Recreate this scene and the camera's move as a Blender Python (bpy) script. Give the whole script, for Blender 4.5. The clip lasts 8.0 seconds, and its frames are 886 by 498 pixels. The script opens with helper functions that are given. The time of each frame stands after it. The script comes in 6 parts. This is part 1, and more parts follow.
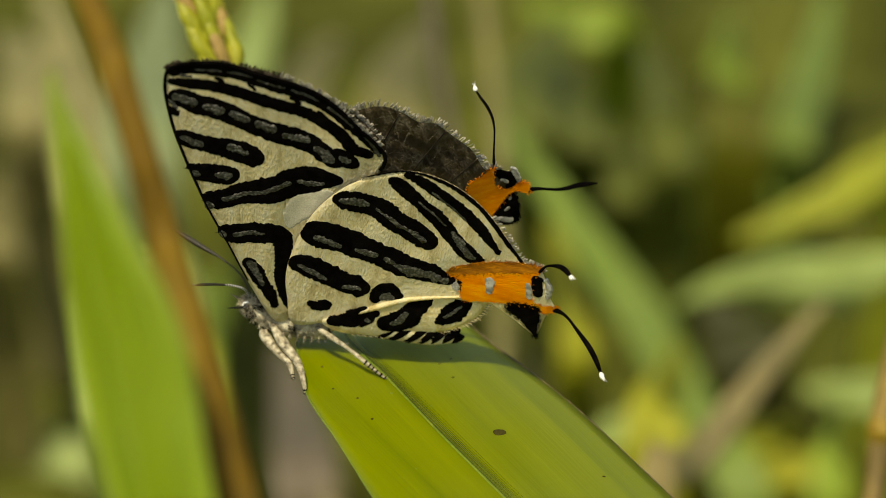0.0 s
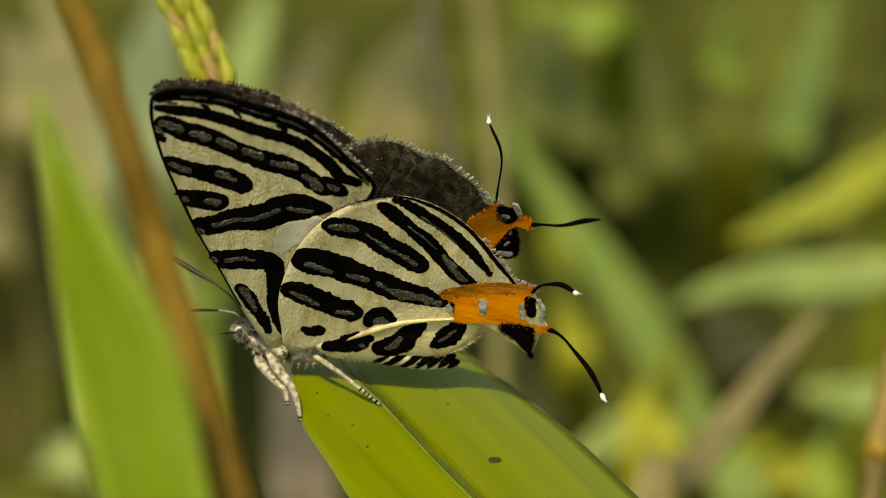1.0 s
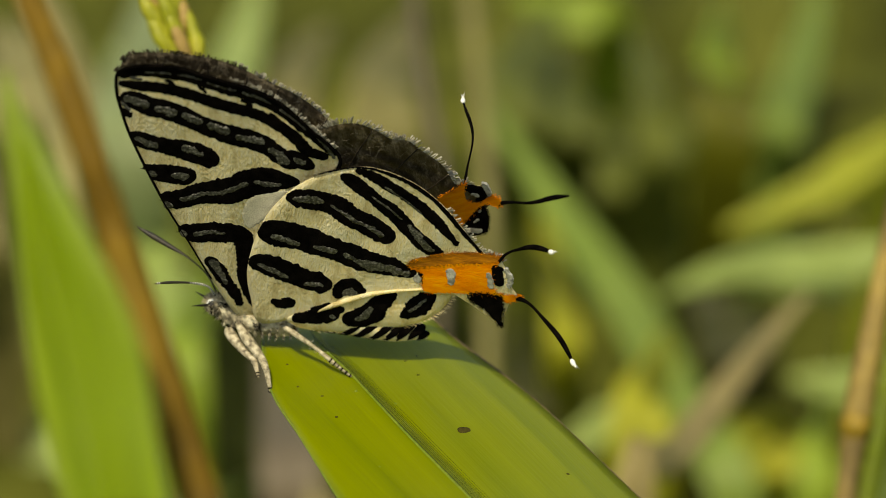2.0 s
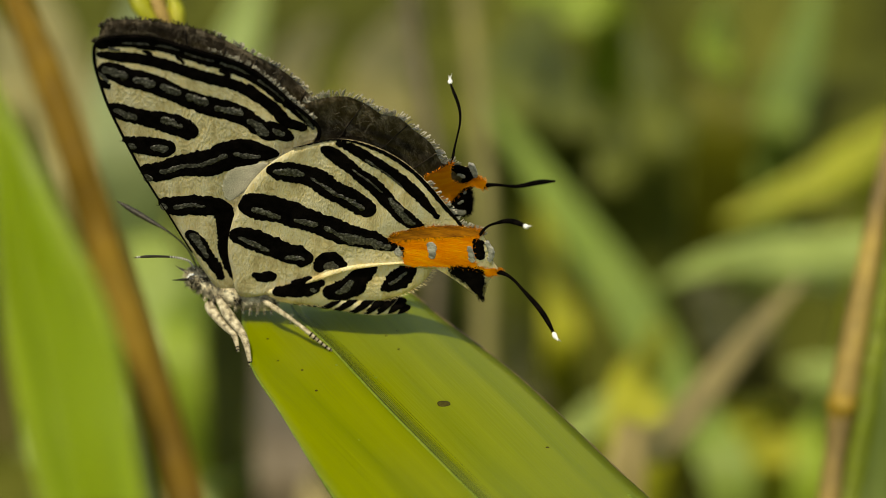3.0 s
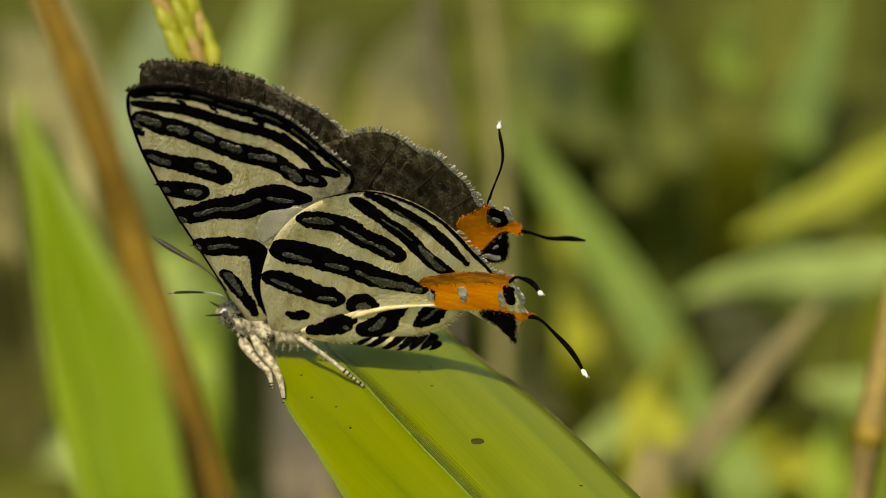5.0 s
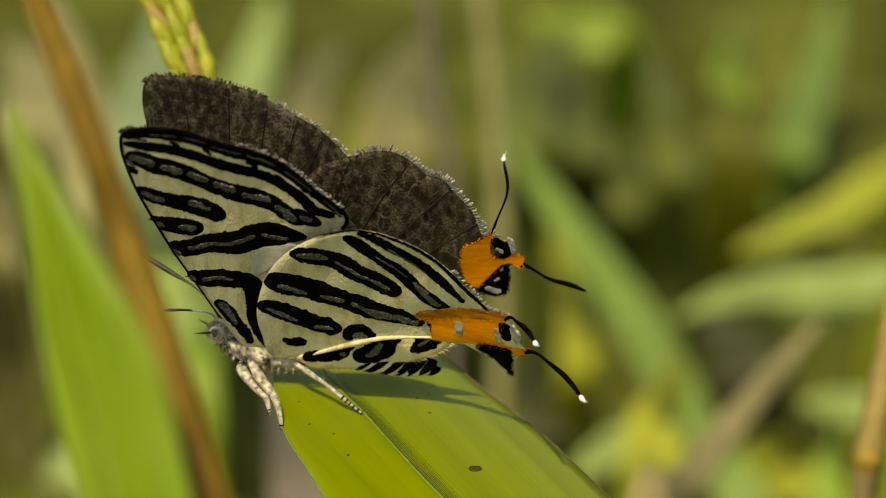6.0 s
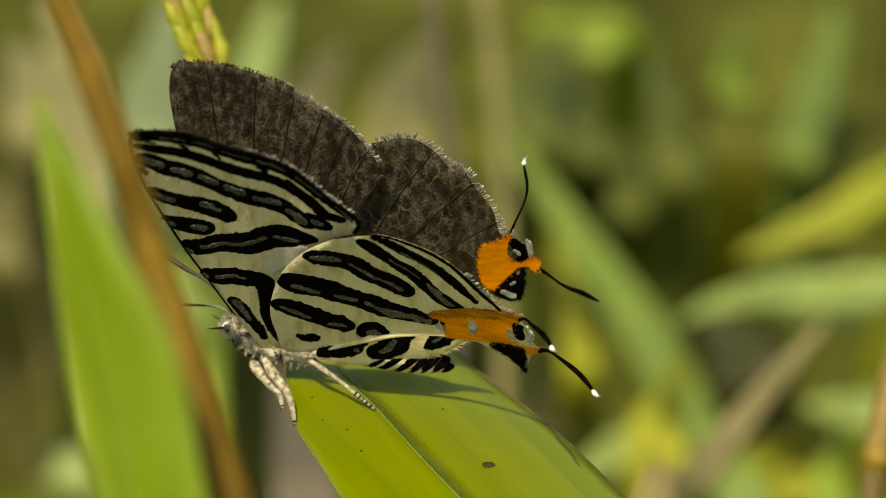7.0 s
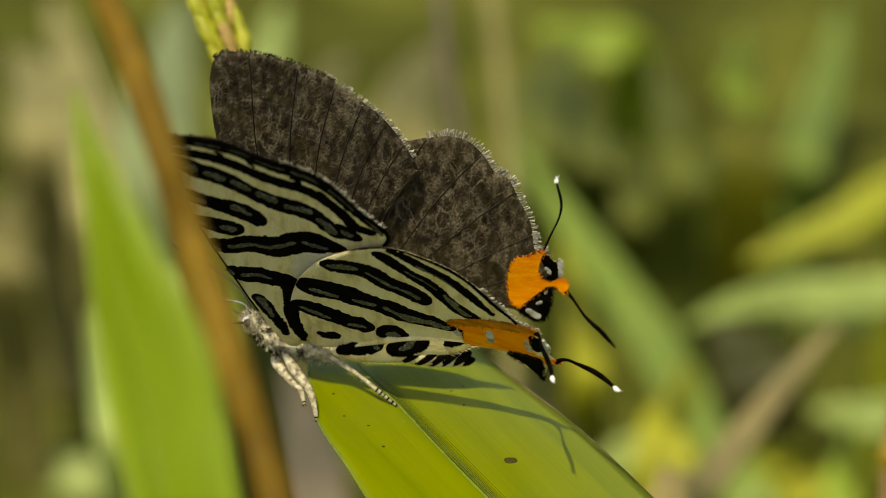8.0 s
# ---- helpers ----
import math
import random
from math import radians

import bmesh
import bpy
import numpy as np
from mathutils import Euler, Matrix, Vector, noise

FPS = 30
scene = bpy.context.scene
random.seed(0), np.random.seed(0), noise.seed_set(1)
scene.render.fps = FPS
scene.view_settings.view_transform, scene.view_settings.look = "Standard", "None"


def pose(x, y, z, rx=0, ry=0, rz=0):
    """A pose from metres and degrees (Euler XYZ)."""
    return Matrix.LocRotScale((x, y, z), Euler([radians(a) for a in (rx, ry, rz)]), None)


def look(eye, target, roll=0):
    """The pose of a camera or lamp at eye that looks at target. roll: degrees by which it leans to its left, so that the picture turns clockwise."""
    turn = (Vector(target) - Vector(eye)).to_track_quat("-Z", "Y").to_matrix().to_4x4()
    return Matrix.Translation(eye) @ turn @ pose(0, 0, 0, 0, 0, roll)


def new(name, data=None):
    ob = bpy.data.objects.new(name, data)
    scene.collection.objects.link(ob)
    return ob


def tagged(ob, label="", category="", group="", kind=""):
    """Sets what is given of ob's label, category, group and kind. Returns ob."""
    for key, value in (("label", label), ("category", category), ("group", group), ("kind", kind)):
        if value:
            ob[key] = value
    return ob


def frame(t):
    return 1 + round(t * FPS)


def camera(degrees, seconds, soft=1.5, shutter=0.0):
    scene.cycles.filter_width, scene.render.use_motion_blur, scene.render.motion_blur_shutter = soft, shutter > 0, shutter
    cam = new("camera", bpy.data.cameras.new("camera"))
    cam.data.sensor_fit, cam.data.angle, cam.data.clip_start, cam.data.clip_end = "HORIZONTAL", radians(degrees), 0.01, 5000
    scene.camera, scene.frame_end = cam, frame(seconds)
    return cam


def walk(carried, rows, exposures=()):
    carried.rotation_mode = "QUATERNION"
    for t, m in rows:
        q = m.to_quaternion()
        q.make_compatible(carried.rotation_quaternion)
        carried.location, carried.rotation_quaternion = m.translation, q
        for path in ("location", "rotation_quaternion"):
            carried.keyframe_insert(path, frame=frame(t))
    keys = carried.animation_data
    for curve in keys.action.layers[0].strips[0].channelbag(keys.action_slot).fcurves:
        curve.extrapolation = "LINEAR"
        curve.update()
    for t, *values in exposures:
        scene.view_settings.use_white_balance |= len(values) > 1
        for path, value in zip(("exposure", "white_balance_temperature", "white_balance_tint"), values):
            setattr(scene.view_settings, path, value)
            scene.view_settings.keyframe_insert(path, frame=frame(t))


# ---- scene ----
FOCUS = 0.1485          # the wings' plane before the lens
cam = camera(18, 8.0, soft=0.9)
cam.data.dof.use_dof = True
cam.data.dof.focus_distance = FOCUS
cam.data.dof.aperture_fstop = 42.0
cam.data.dof.aperture_blades = 0
walk(cam, [
    (0, pose(0.007928, -0.134408, 0.376309, 62, 0, -0)),
    (0.2, pose(0.008213, -0.133922, 0.376987, 61.92, 0, -0.03)),
    (0.5, pose(0.008076, -0.133365, 0.377584, 61.94, -0.08, 0.03)),
    (1, pose(0.008075, -0.13326, 0.377762, 61.86, -0.08, -0)),
    (1.5, pose(0.008845, -0.133501, 0.377571, 61.79, -0.12, -0.05)),
    (1.7, pose(0.009211, -0.133859, 0.377178, 61.81, 0.03, -0.13)),
    (2.8, pose(0.010588, -0.134561, 0.375943, 61.62, 0.09, -0.11)),
    (3, pose(0.010874, -0.134634, 0.375609, 61.69, 0.11, -0.08)),
    (3.5, pose(0.011268, -0.133606, 0.377349, 61.71, 0.06, 0.08)),
    (4, pose(0.010934, -0.13428, 0.377175, 61.85, 0.21, 0.02)),
    (4.5, pose(0.00947, -0.13402, 0.377826, 61.95, 0.18, 0.14)),
    (4.7, pose(0.009517, -0.134208, 0.37722, 61.84, 0.1, 0.18)),
    (5.8, pose(0.009736, -0.133859, 0.377453, 61.98, 0, 0.22)),
    (6, pose(0.009669, -0.133717, 0.377873, 62.09, -0.04, 0.23)),
    (6.5, pose(0.009997, -0.134163, 0.377304, 62.13, -0.09, 0.2)),
    (7, pose(0.0089, -0.133851, 0.377434, 62.18, -0.18, 0.29)),
    (7.5, pose(0.007315, -0.133568, 0.377844, 62.35, -0.16, 0.29)),
    (8, pose(0.007806, -0.134171, 0.376768, 62.37, -0.09, 0.27)),
], exposures=[(0.0, 0.10, 8600, -3), (4.0, 0.14, 8600, -3), (6.0, 0.24, 8600, -3), (8.0, 0.26, 8600, -3)])

# ---- light ----
SUN_ELEVATION, SUN_AZIMUTH = radians(63), radians(200)   # azimuth from +y, clockwise
world = bpy.data.worlds.new("sky")
scene.world = world
world.use_nodes = True
wn = world.node_tree.nodes
sky = wn.new("ShaderNodeTexSky")
sky.sky_type, sky.sun_disc = "NISHITA", False
sky.sun_elevation, sky.sun_rotation = SUN_ELEVATION, SUN_AZIMUTH
sky.air_density, sky.dust_density = 1.0, 2.0
world.node_tree.links.new(sky.outputs[0], wn["Background"].inputs[0])
wn["Background"].inputs[1].default_value = 0.15
sun = new("sun", bpy.data.lights.new("sun", "SUN"))
sun.data.energy, sun.data.angle, sun.data.color = 3.75, radians(0.6), (1.0, 0.93, 0.82)
sd = Vector((math.sin(SUN_AZIMUTH) * math.cos(SUN_ELEVATION), math.cos(SUN_AZIMUTH) * math.cos(SUN_ELEVATION), math.sin(SUN_ELEVATION)))
sun.matrix_world = look(sd * 5, (0, 0, 0))


# ---- materials ----
def material(name, tones, size, rough=0.6, bump=0.2, fine=6.0, stretch=(1, 1, 1), sheen=0.0, glow_through=None, share=0.0,
             spec=0.4, coords="Object", metal=0.0, vary=0.0, crease=None, grain=0.55):
    """A mottled surface (grain: how strongly the fine one shows): tones are two or three colours laid out by noise of that size in metres, with fine grain and relief.
    glow_through, share: the colour of the light that passes through, and its share."""
    m = bpy.data.materials.new(name)
    m.use_nodes = True
    n, l = m.node_tree.nodes, m.node_tree.links
    b = n["Principled BSDF"]
    tc, mp = n.new("ShaderNodeTexCoord"), n.new("ShaderNodeMapping")
    mp.inputs["Scale"].default_value = stretch
    l.new(tc.outputs[coords], mp.inputs[0])
    big, small = n.new("ShaderNodeTexNoise"), n.new("ShaderNodeTexNoise")
    big.inputs["Scale"].default_value, big.inputs["Detail"].default_value = 1 / size, 4
    small.inputs["Scale"].default_value, small.inputs["Detail"].default_value = fine / size, 3
    for t in (big, small):
        l.new(mp.outputs[0], t.inputs["Vector"])
    ramp = n.new("ShaderNodeValToRGB")
    for i, c in enumerate(tones):
        pos = 0.3 + 0.4 * i / max(1, len(tones) - 1)
        e = ramp.color_ramp.elements[i] if i < 2 else ramp.color_ramp.elements.new(pos)
        e.position, e.color = pos, (*c, 1)
    l.new(big.outputs[0], ramp.inputs[0])
    mix = n.new("ShaderNodeMix")
    mix.data_type, mix.blend_type = "RGBA", "OVERLAY"
    mix.inputs[0].default_value = grain
    l.new(ramp.outputs[0], mix.inputs[6])
    l.new(small.outputs[0], mix.inputs[7])
    colour = mix.outputs[2]
    if crease:
        # pale broken creases: the borders of warped cells, shown in patches only
        edge_, warp, patchy = n.new("ShaderNodeTexVoronoi"), n.new("ShaderNodeTexNoise"), n.new("ShaderNodeTexNoise")
        edge_.feature = "DISTANCE_TO_EDGE"
        edge_.inputs["Scale"].default_value = 1 / crease[0]
        warp.inputs["Scale"].default_value, warp.inputs["Detail"].default_value = 1.6 / crease[0], 4
        patchy.inputs["Scale"].default_value, patchy.inputs["Detail"].default_value = 0.45 / crease[0], 3
        add = n.new("ShaderNodeVectorMath")
        add.operation = "MULTIPLY_ADD"
        add.inputs[1].default_value = (crease[0] * 1.1,) * 3
        l.new(mp.outputs[0], warp.inputs["Vector"])
        l.new(mp.outputs[0], patchy.inputs["Vector"])
        l.new(warp.outputs["Color"], add.inputs[0])
        l.new(mp.outputs[0], add.inputs[2])
        l.new(add.outputs[0], edge_.inputs["Vector"])
        near, some, both = n.new("ShaderNodeMapRange"), n.new("ShaderNodeMapRange"), n.new("ShaderNodeMath")
        near.inputs[1].default_value, near.inputs[2].default_value, near.inputs[3].default_value, near.inputs[4].default_value = 0.0, 0.11, 1.0, 0.0
        some.inputs[1].default_value, some.inputs[2].default_value = 0.44, 0.64
        both.operation = "MULTIPLY"
        l.new(edge_.outputs["Distance"], near.inputs[0])
        l.new(patchy.outputs[0], some.inputs[0])
        l.new(near.outputs[0], both.inputs[0])
        l.new(some.outputs[0], both.inputs[1])
        pale = n.new("ShaderNodeMix")
        pale.data_type = "RGBA"
        pale.inputs[7].default_value = (*crease[1], 1)
        l.new(both.outputs[0], pale.inputs[0])
        l.new(colour, pale.inputs[6])
        colour = pale.outputs[2]
    if vary:
        info, hsv = n.new("ShaderNodeObjectInfo"), n.new("ShaderNodeHueSaturation")
        rng = n.new("ShaderNodeMapRange")
        rng.inputs[3].default_value, rng.inputs[4].default_value = 1 - vary, 1 + vary
        l.new(info.outputs["Random"], rng.inputs[0])
        l.new(rng.outputs[0], hsv.inputs["Value"])
        l.new(colour, hsv.inputs["Color"])
        colour = hsv.outputs[0]
    l.new(colour, b.inputs["Base Color"])
    b.inputs["Roughness"].default_value, b.inputs["Metallic"].default_value = rough, metal
    b.inputs["Specular IOR Level"].default_value = spec
    if sheen:
        b.inputs["Sheen Weight"].default_value = sheen
    bp = n.new("ShaderNodeBump")
    bp.inputs["Strength"].default_value, bp.inputs["Distance"].default_value = bump, size / fine
    l.new(small.outputs[0], bp.inputs["Height"])
    l.new(bp.outputs[0], b.inputs["Normal"])
    if share:
        tr, ms = n.new("ShaderNodeBsdfTranslucent"), n.new("ShaderNodeMixShader")
        tr.inputs[0].default_value = (*glow_through, 1)
        ms.inputs[0].default_value = share
        l.new(b.outputs[0], ms.inputs[1])
        l.new(tr.outputs[0], ms.inputs[2])
        l.new(ms.outputs[0], n["Material Output"].inputs[0])
    return m


CREAM = material("cream_scales", [(0.62, 0.50, 0.25), (0.92, 0.79, 0.47), (0.97, 0.88, 0.62)], 0.0009, 0.6, 1.0, 7, stretch=(1.5, 1, 0.5), sheen=0.1,
                 glow_through=(1.0, 0.84, 0.17), share=0.31, grain=0.75)
BLACK = material("black_scales", [(0.0008, 0.0007, 0.0006), (0.0045, 0.0035, 0.003)], 0.0005, 0.8, 0.9, 6, spec=0.01)
SILVER = material("silver_scales", [(0.004, 0.004, 0.004), (0.035, 0.034, 0.031), (0.19, 0.185, 0.17)], 0.00014, 0.42, 1.0, 3, spec=0.4)
BRIGHT = material("bright_silver_scales", [(0.14, 0.135, 0.125), (0.34, 0.33, 0.31), (0.5, 0.48, 0.45)], 0.0004, 0.4, 0.9, 5, spec=0.6)
PALEGREY = material("pale_grey_scales", [(0.50, 0.46, 0.36), (0.62, 0.57, 0.45)], 0.0005, 0.6, 0.5, 7)
ORANGE = material("orange_scales", [(0.74, 0.18, 0.003), (0.94, 0.29, 0.006), (1.0, 0.42, 0.014)], 0.0008, 0.6, 0.6, 9, stretch=(0.5, 1, 2), spec=0.3, glow_through=(1.0, 0.33, 0.01), share=0.25)
BROWN = material("dark_brown_scales", [(0.009, 0.007, 0.0048), (0.036, 0.028, 0.020), (0.12, 0.097, 0.07)], 0.0006, 0.6, 1.0, 4,
                 stretch=(1.5, 1, 0.8), spec=0.12, glow_through=(0.6, 0.45, 0.2), share=0.12, crease=(0.0011, (0.17, 0.142, 0.102)))
VEIN = material("dark_vein", [(0.010, 0.007, 0.005), (0.03, 0.023, 0.016)], 0.0006, 0.6, 0.5, spec=0.15)
PALEVEIN = material("pale_vein", [(0.80, 0.69, 0.43), (0.92, 0.82, 0.58)], 0.0008, 0.5, 0.3, glow_through=(1.0, 0.86, 0.3), share=0.25)
DUSK = material("dusky_orange_scales", [(0.20, 0.06, 0.004), (0.38, 0.13, 0.008), (0.55, 0.20, 0.012)], 0.0007, 0.65, 0.5, 6, stretch=(0.5, 1, 2), spec=0.2)
SCUFF = material("worn_scales", [(0.09, 0.075, 0.055), (0.22, 0.185, 0.14)], 0.0006, 0.7, 0.4)
FRINGE = material("grey_fringe_hair", [(0.19, 0.17, 0.135), (0.42, 0.39, 0.33)], 0.0004, 0.7, 0.2, vary=0.1)
WHITE = material("white_hair", [(0.62, 0.62, 0.62), (0.8, 0.8, 0.8)], 0.0004, 0.6, 0.3)
FUR = material("grey_cream_fur", [(0.012, 0.010, 0.008), (0.33, 0.285, 0.2), (0.66, 0.6, 0.46)], 0.0005, 0.75, 0.5, sheen=0.1)
LEG = material("cream_leg_scales", [(0.10, 0.08, 0.055), (0.36, 0.31, 0.22), (0.6, 0.54, 0.42)], 0.00028, 0.65, 0.8)
EYE = material("dark_compound_eye", [(0.02, 0.016, 0.012), (0.06, 0.05, 0.04)], 0.0003, 0.25, 0.5, spec=0.6)
HORN = material("dark_antenna", [(0.012, 0.010, 0.008), (0.035, 0.028, 0.02)], 0.0004, 0.5, 0.3)
LEAF = material("green_leaf_blade", [(0.13, 0.172, 0.0025), (0.175, 0.212, 0.003), (0.205, 0.238, 0.004)], 0.006, 0.36, 0.10, 9, stretch=(5, 0.12, 1),
                glow_through=(0.66, 0.64, 0.002), share=0.3, spec=0.36, coords="UV", grain=0.2)
DARKRIB = material("dark_leaf_rib", [(0.035, 0.05, 0.002), (0.07, 0.09, 0.004)], 0.002, 0.5, 0.4, spec=0.2)
RIB = material("pale_leaf_rib", [(0.16, 0.24, 0.03), (0.24, 0.30, 0.05)], 0.002, 0.45, 0.3, glow_through=(0.4, 0.45, 0.03), share=0.35)
DRYEDGE = material("dry_leaf_edge", [(0.07, 0.045, 0.02), (0.14, 0.095, 0.05)], 0.002, 0.7, 0.4)
SPOT = material("brown_leaf_spot", [(0.02, 0.017, 0.004), (0.06, 0.05, 0.008)], 0.0003, 0.7, 0.4, spec=0.1)
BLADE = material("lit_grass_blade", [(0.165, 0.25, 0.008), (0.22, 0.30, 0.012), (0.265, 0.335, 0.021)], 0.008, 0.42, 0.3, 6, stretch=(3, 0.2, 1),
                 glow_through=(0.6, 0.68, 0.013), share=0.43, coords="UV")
STEM = material("brown_dry_stem", [(0.085, 0.047, 0.004), (0.145, 0.084, 0.007), (0.185, 0.115, 0.013)], 0.005, 0.6, 0.3, 6, stretch=(1, 1, 0.3), spec=0.15)
SEED = material("yellow_green_spikelet", [(0.24, 0.27, 0.015), (0.36, 0.36, 0.03), (0.45, 0.42, 0.07)], 0.003, 0.45, 0.3, 6, stretch=(1, 1, 0.3),
                glow_through=(0.55, 0.5, 0.02), share=0.3)
HUSK = material("pinkish_brown_husk", [(0.24, 0.15, 0.04), (0.36, 0.25, 0.08)], 0.002, 0.6, 0.3)
TAN = material("tan_straw", [(0.11, 0.075, 0.028), (0.22, 0.15, 0.042), (0.32, 0.225, 0.055)], 0.004, 0.5, 0.3, stretch=(1, 1, 0.3))
NODE = material("yellow_stem_node", [(0.17, 0.105, 0.008), (0.26, 0.17, 0.016)], 0.004, 0.5, 0.3)
SHEATH = material("green_sheath", [(0.13, 0.17, 0.012), (0.2, 0.24, 0.02)], 0.006, 0.45, 0.3, glow_through=(0.35, 0.4, 0.01), share=0.3)
SOIL = material("earth_with_litter", [(0.026, 0.028, 0.004), (0.062, 0.068, 0.010), (0.105, 0.11, 0.02)], 0.05, 0.95, 0.6, 8, spec=0.1)
GREEN = material("meadow_green", [(0.19, 0.265, 0.024), (0.27, 0.355, 0.043)], 0.03, 0.5, 0.2, 5, vary=0.15, glow_through=(0.42, 0.5, 0.04), share=0.35)
PALE = material("pale_meadow_green", [(0.28, 0.36, 0.10), (0.38, 0.46, 0.15)], 0.03, 0.45, 0.2, 5, vary=0.1, glow_through=(0.38, 0.46, 0.14), share=0.3)
YELLOW = material("yellow_green_leaf", [(0.29, 0.30, 0.02), (0.4, 0.39, 0.035)], 0.03, 0.5, 0.2, 5, vary=0.1, glow_through=(0.5, 0.48, 0.02), share=0.35)
OLIVE = material("olive_leaf", [(0.085, 0.085, 0.003), (0.12, 0.12, 0.006)], 0.03, 0.5, 0.2, 5, glow_through=(0.2, 0.2, 0.004), share=0.3)
# near-black olive: the shade of gaps between the blades, put into the colour
SHADE = material("painted_gap_shade", [(0.022, 0.024, 0.004), (0.05, 0.05, 0.010)], 0.03, 0.6, 0.2, 5)
MOSS = material("moss_green_leaf", [(0.10, 0.118, 0.016), (0.145, 0.165, 0.028)], 0.03, 0.6, 0.2, 5, glow_through=(0.2, 0.24, 0.03), share=0.3)
SAGE = material("sage_green_blade", [(0.15, 0.215, 0.035), (0.21, 0.28, 0.055)], 0.03, 0.5, 0.2, 5, glow_through=(0.3, 0.4, 0.06), share=0.3)
STRAW = material("brown_straw", [(0.20, 0.155, 0.06), (0.31, 0.25, 0.11)], 0.03, 0.6, 0.2, 5, vary=0.15)
MAUVE = material("grey_brown_stalk", [(0.085, 0.066, 0.042), (0.13, 0.102, 0.07)], 0.02, 0.6, 0.2, 5)
LIME = material("lime_meadow_leaf", [(0.33, 0.355, 0.028), (0.43, 0.45, 0.055)], 0.03, 0.5, 0.2, 5, vary=0.1, glow_through=(0.5, 0.52, 0.035), share=0.35)
DULL = material("dull_olive_straw", [(0.16, 0.14, 0.05), (0.22, 0.195, 0.075)], 0.03, 0.6, 0.2, 5)
MINT = material("mint_meadow_leaf", [(0.20, 0.24, 0.105), (0.27, 0.315, 0.15)], 0.03, 0.5, 0.2, 5, vary=0.1, glow_through=(0.3, 0.36, 0.15), share=0.3)
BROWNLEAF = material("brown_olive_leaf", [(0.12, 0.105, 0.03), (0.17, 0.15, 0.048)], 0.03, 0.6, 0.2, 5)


# ---- building helpers ----
MM = 0.001


def spline(points, n, closed=False):
    """n points of a smooth curve through the given ones."""
    p = [np.array(q, float) for q in points]
    k = len(p)
    out = []
    for i in range(n):
        s = i / n * k if closed else i / (n - 1) * (k - 1)
        j = min(int(s), k - 1 if closed else k - 2)
        f = s - j
        a, b, c, d = ((p[(j - 1) % k], p[j % k], p[(j + 1) % k], p[(j + 2) % k]) if closed else
                      (p[max(j - 1, 0)], p[j], p[j + 1], p[min(j + 2, k - 1)]))
        out.append(0.5 * (2 * b + (c - a) * f + (2 * a - 5 * b + 4 * c - d) * f * f + (3 * b - a - 3 * c + d) * f ** 3))
    return out


def part(name, bm, mats, parent=None, label="", smooth=True):
    me = bpy.data.meshes.new(name)
    bm.to_mesh(me)
    bm.free()
    for m in (mats if isinstance(mats, (list, tuple)) else [mats]):
        me.materials.append(m)
    if smooth:
        me.polygons.foreach_set("use_smooth", [True] * len(me.polygons))
    ob = new(name, me)
    ob.parent = parent
    return tagged(ob, label)


def tube(bm, points, radii, sides=8, n=0, flat=1.0):
    """A round rod through points; radii at the points; closed ends."""
    rows = [(*p, r) for p, r in zip(points, radii)]
    rows = spline(rows, n) if n else [np.array(r, float) for r in rows]
    rings, up = [], None
    for i, r in enumerate(rows):
        d = Vector(rows[min(i + 1, len(rows) - 1)][:3] - rows[max(i - 1, 0)][:3]).normalized()
        if up is None:
            up = d.orthogonal()
        up = (up - d * up.dot(d)).normalized()
        side = d.cross(up)
        c = Vector(r[:3])
        rings.append([bm.verts.new(c + float(max(r[3], 1e-6)) * (math.cos(a) * up + flat * math.sin(a) * side))
                      for a in (2 * math.pi * k / sides for k in range(sides))])
    for a, b in zip(rings, rings[1:]):
        for k in range(sides):
            bm.faces.new((a[k], a[(k + 1) % sides], b[(k + 1) % sides], b[k]))
    bm.faces.new(rings[0][::-1])
    bm.faces.new(rings[-1])
    return bm


def ridge_dip(f):
    """How far the half beyond a leaf's crease falls away, 0 to 1, for f across it."""
    return 0.0 if f <= 0 else f / 0.09 if f < 0.09 else 0.5 + 0.5 * math.cos(min(1, (f - 0.09) / 0.7) * math.pi)


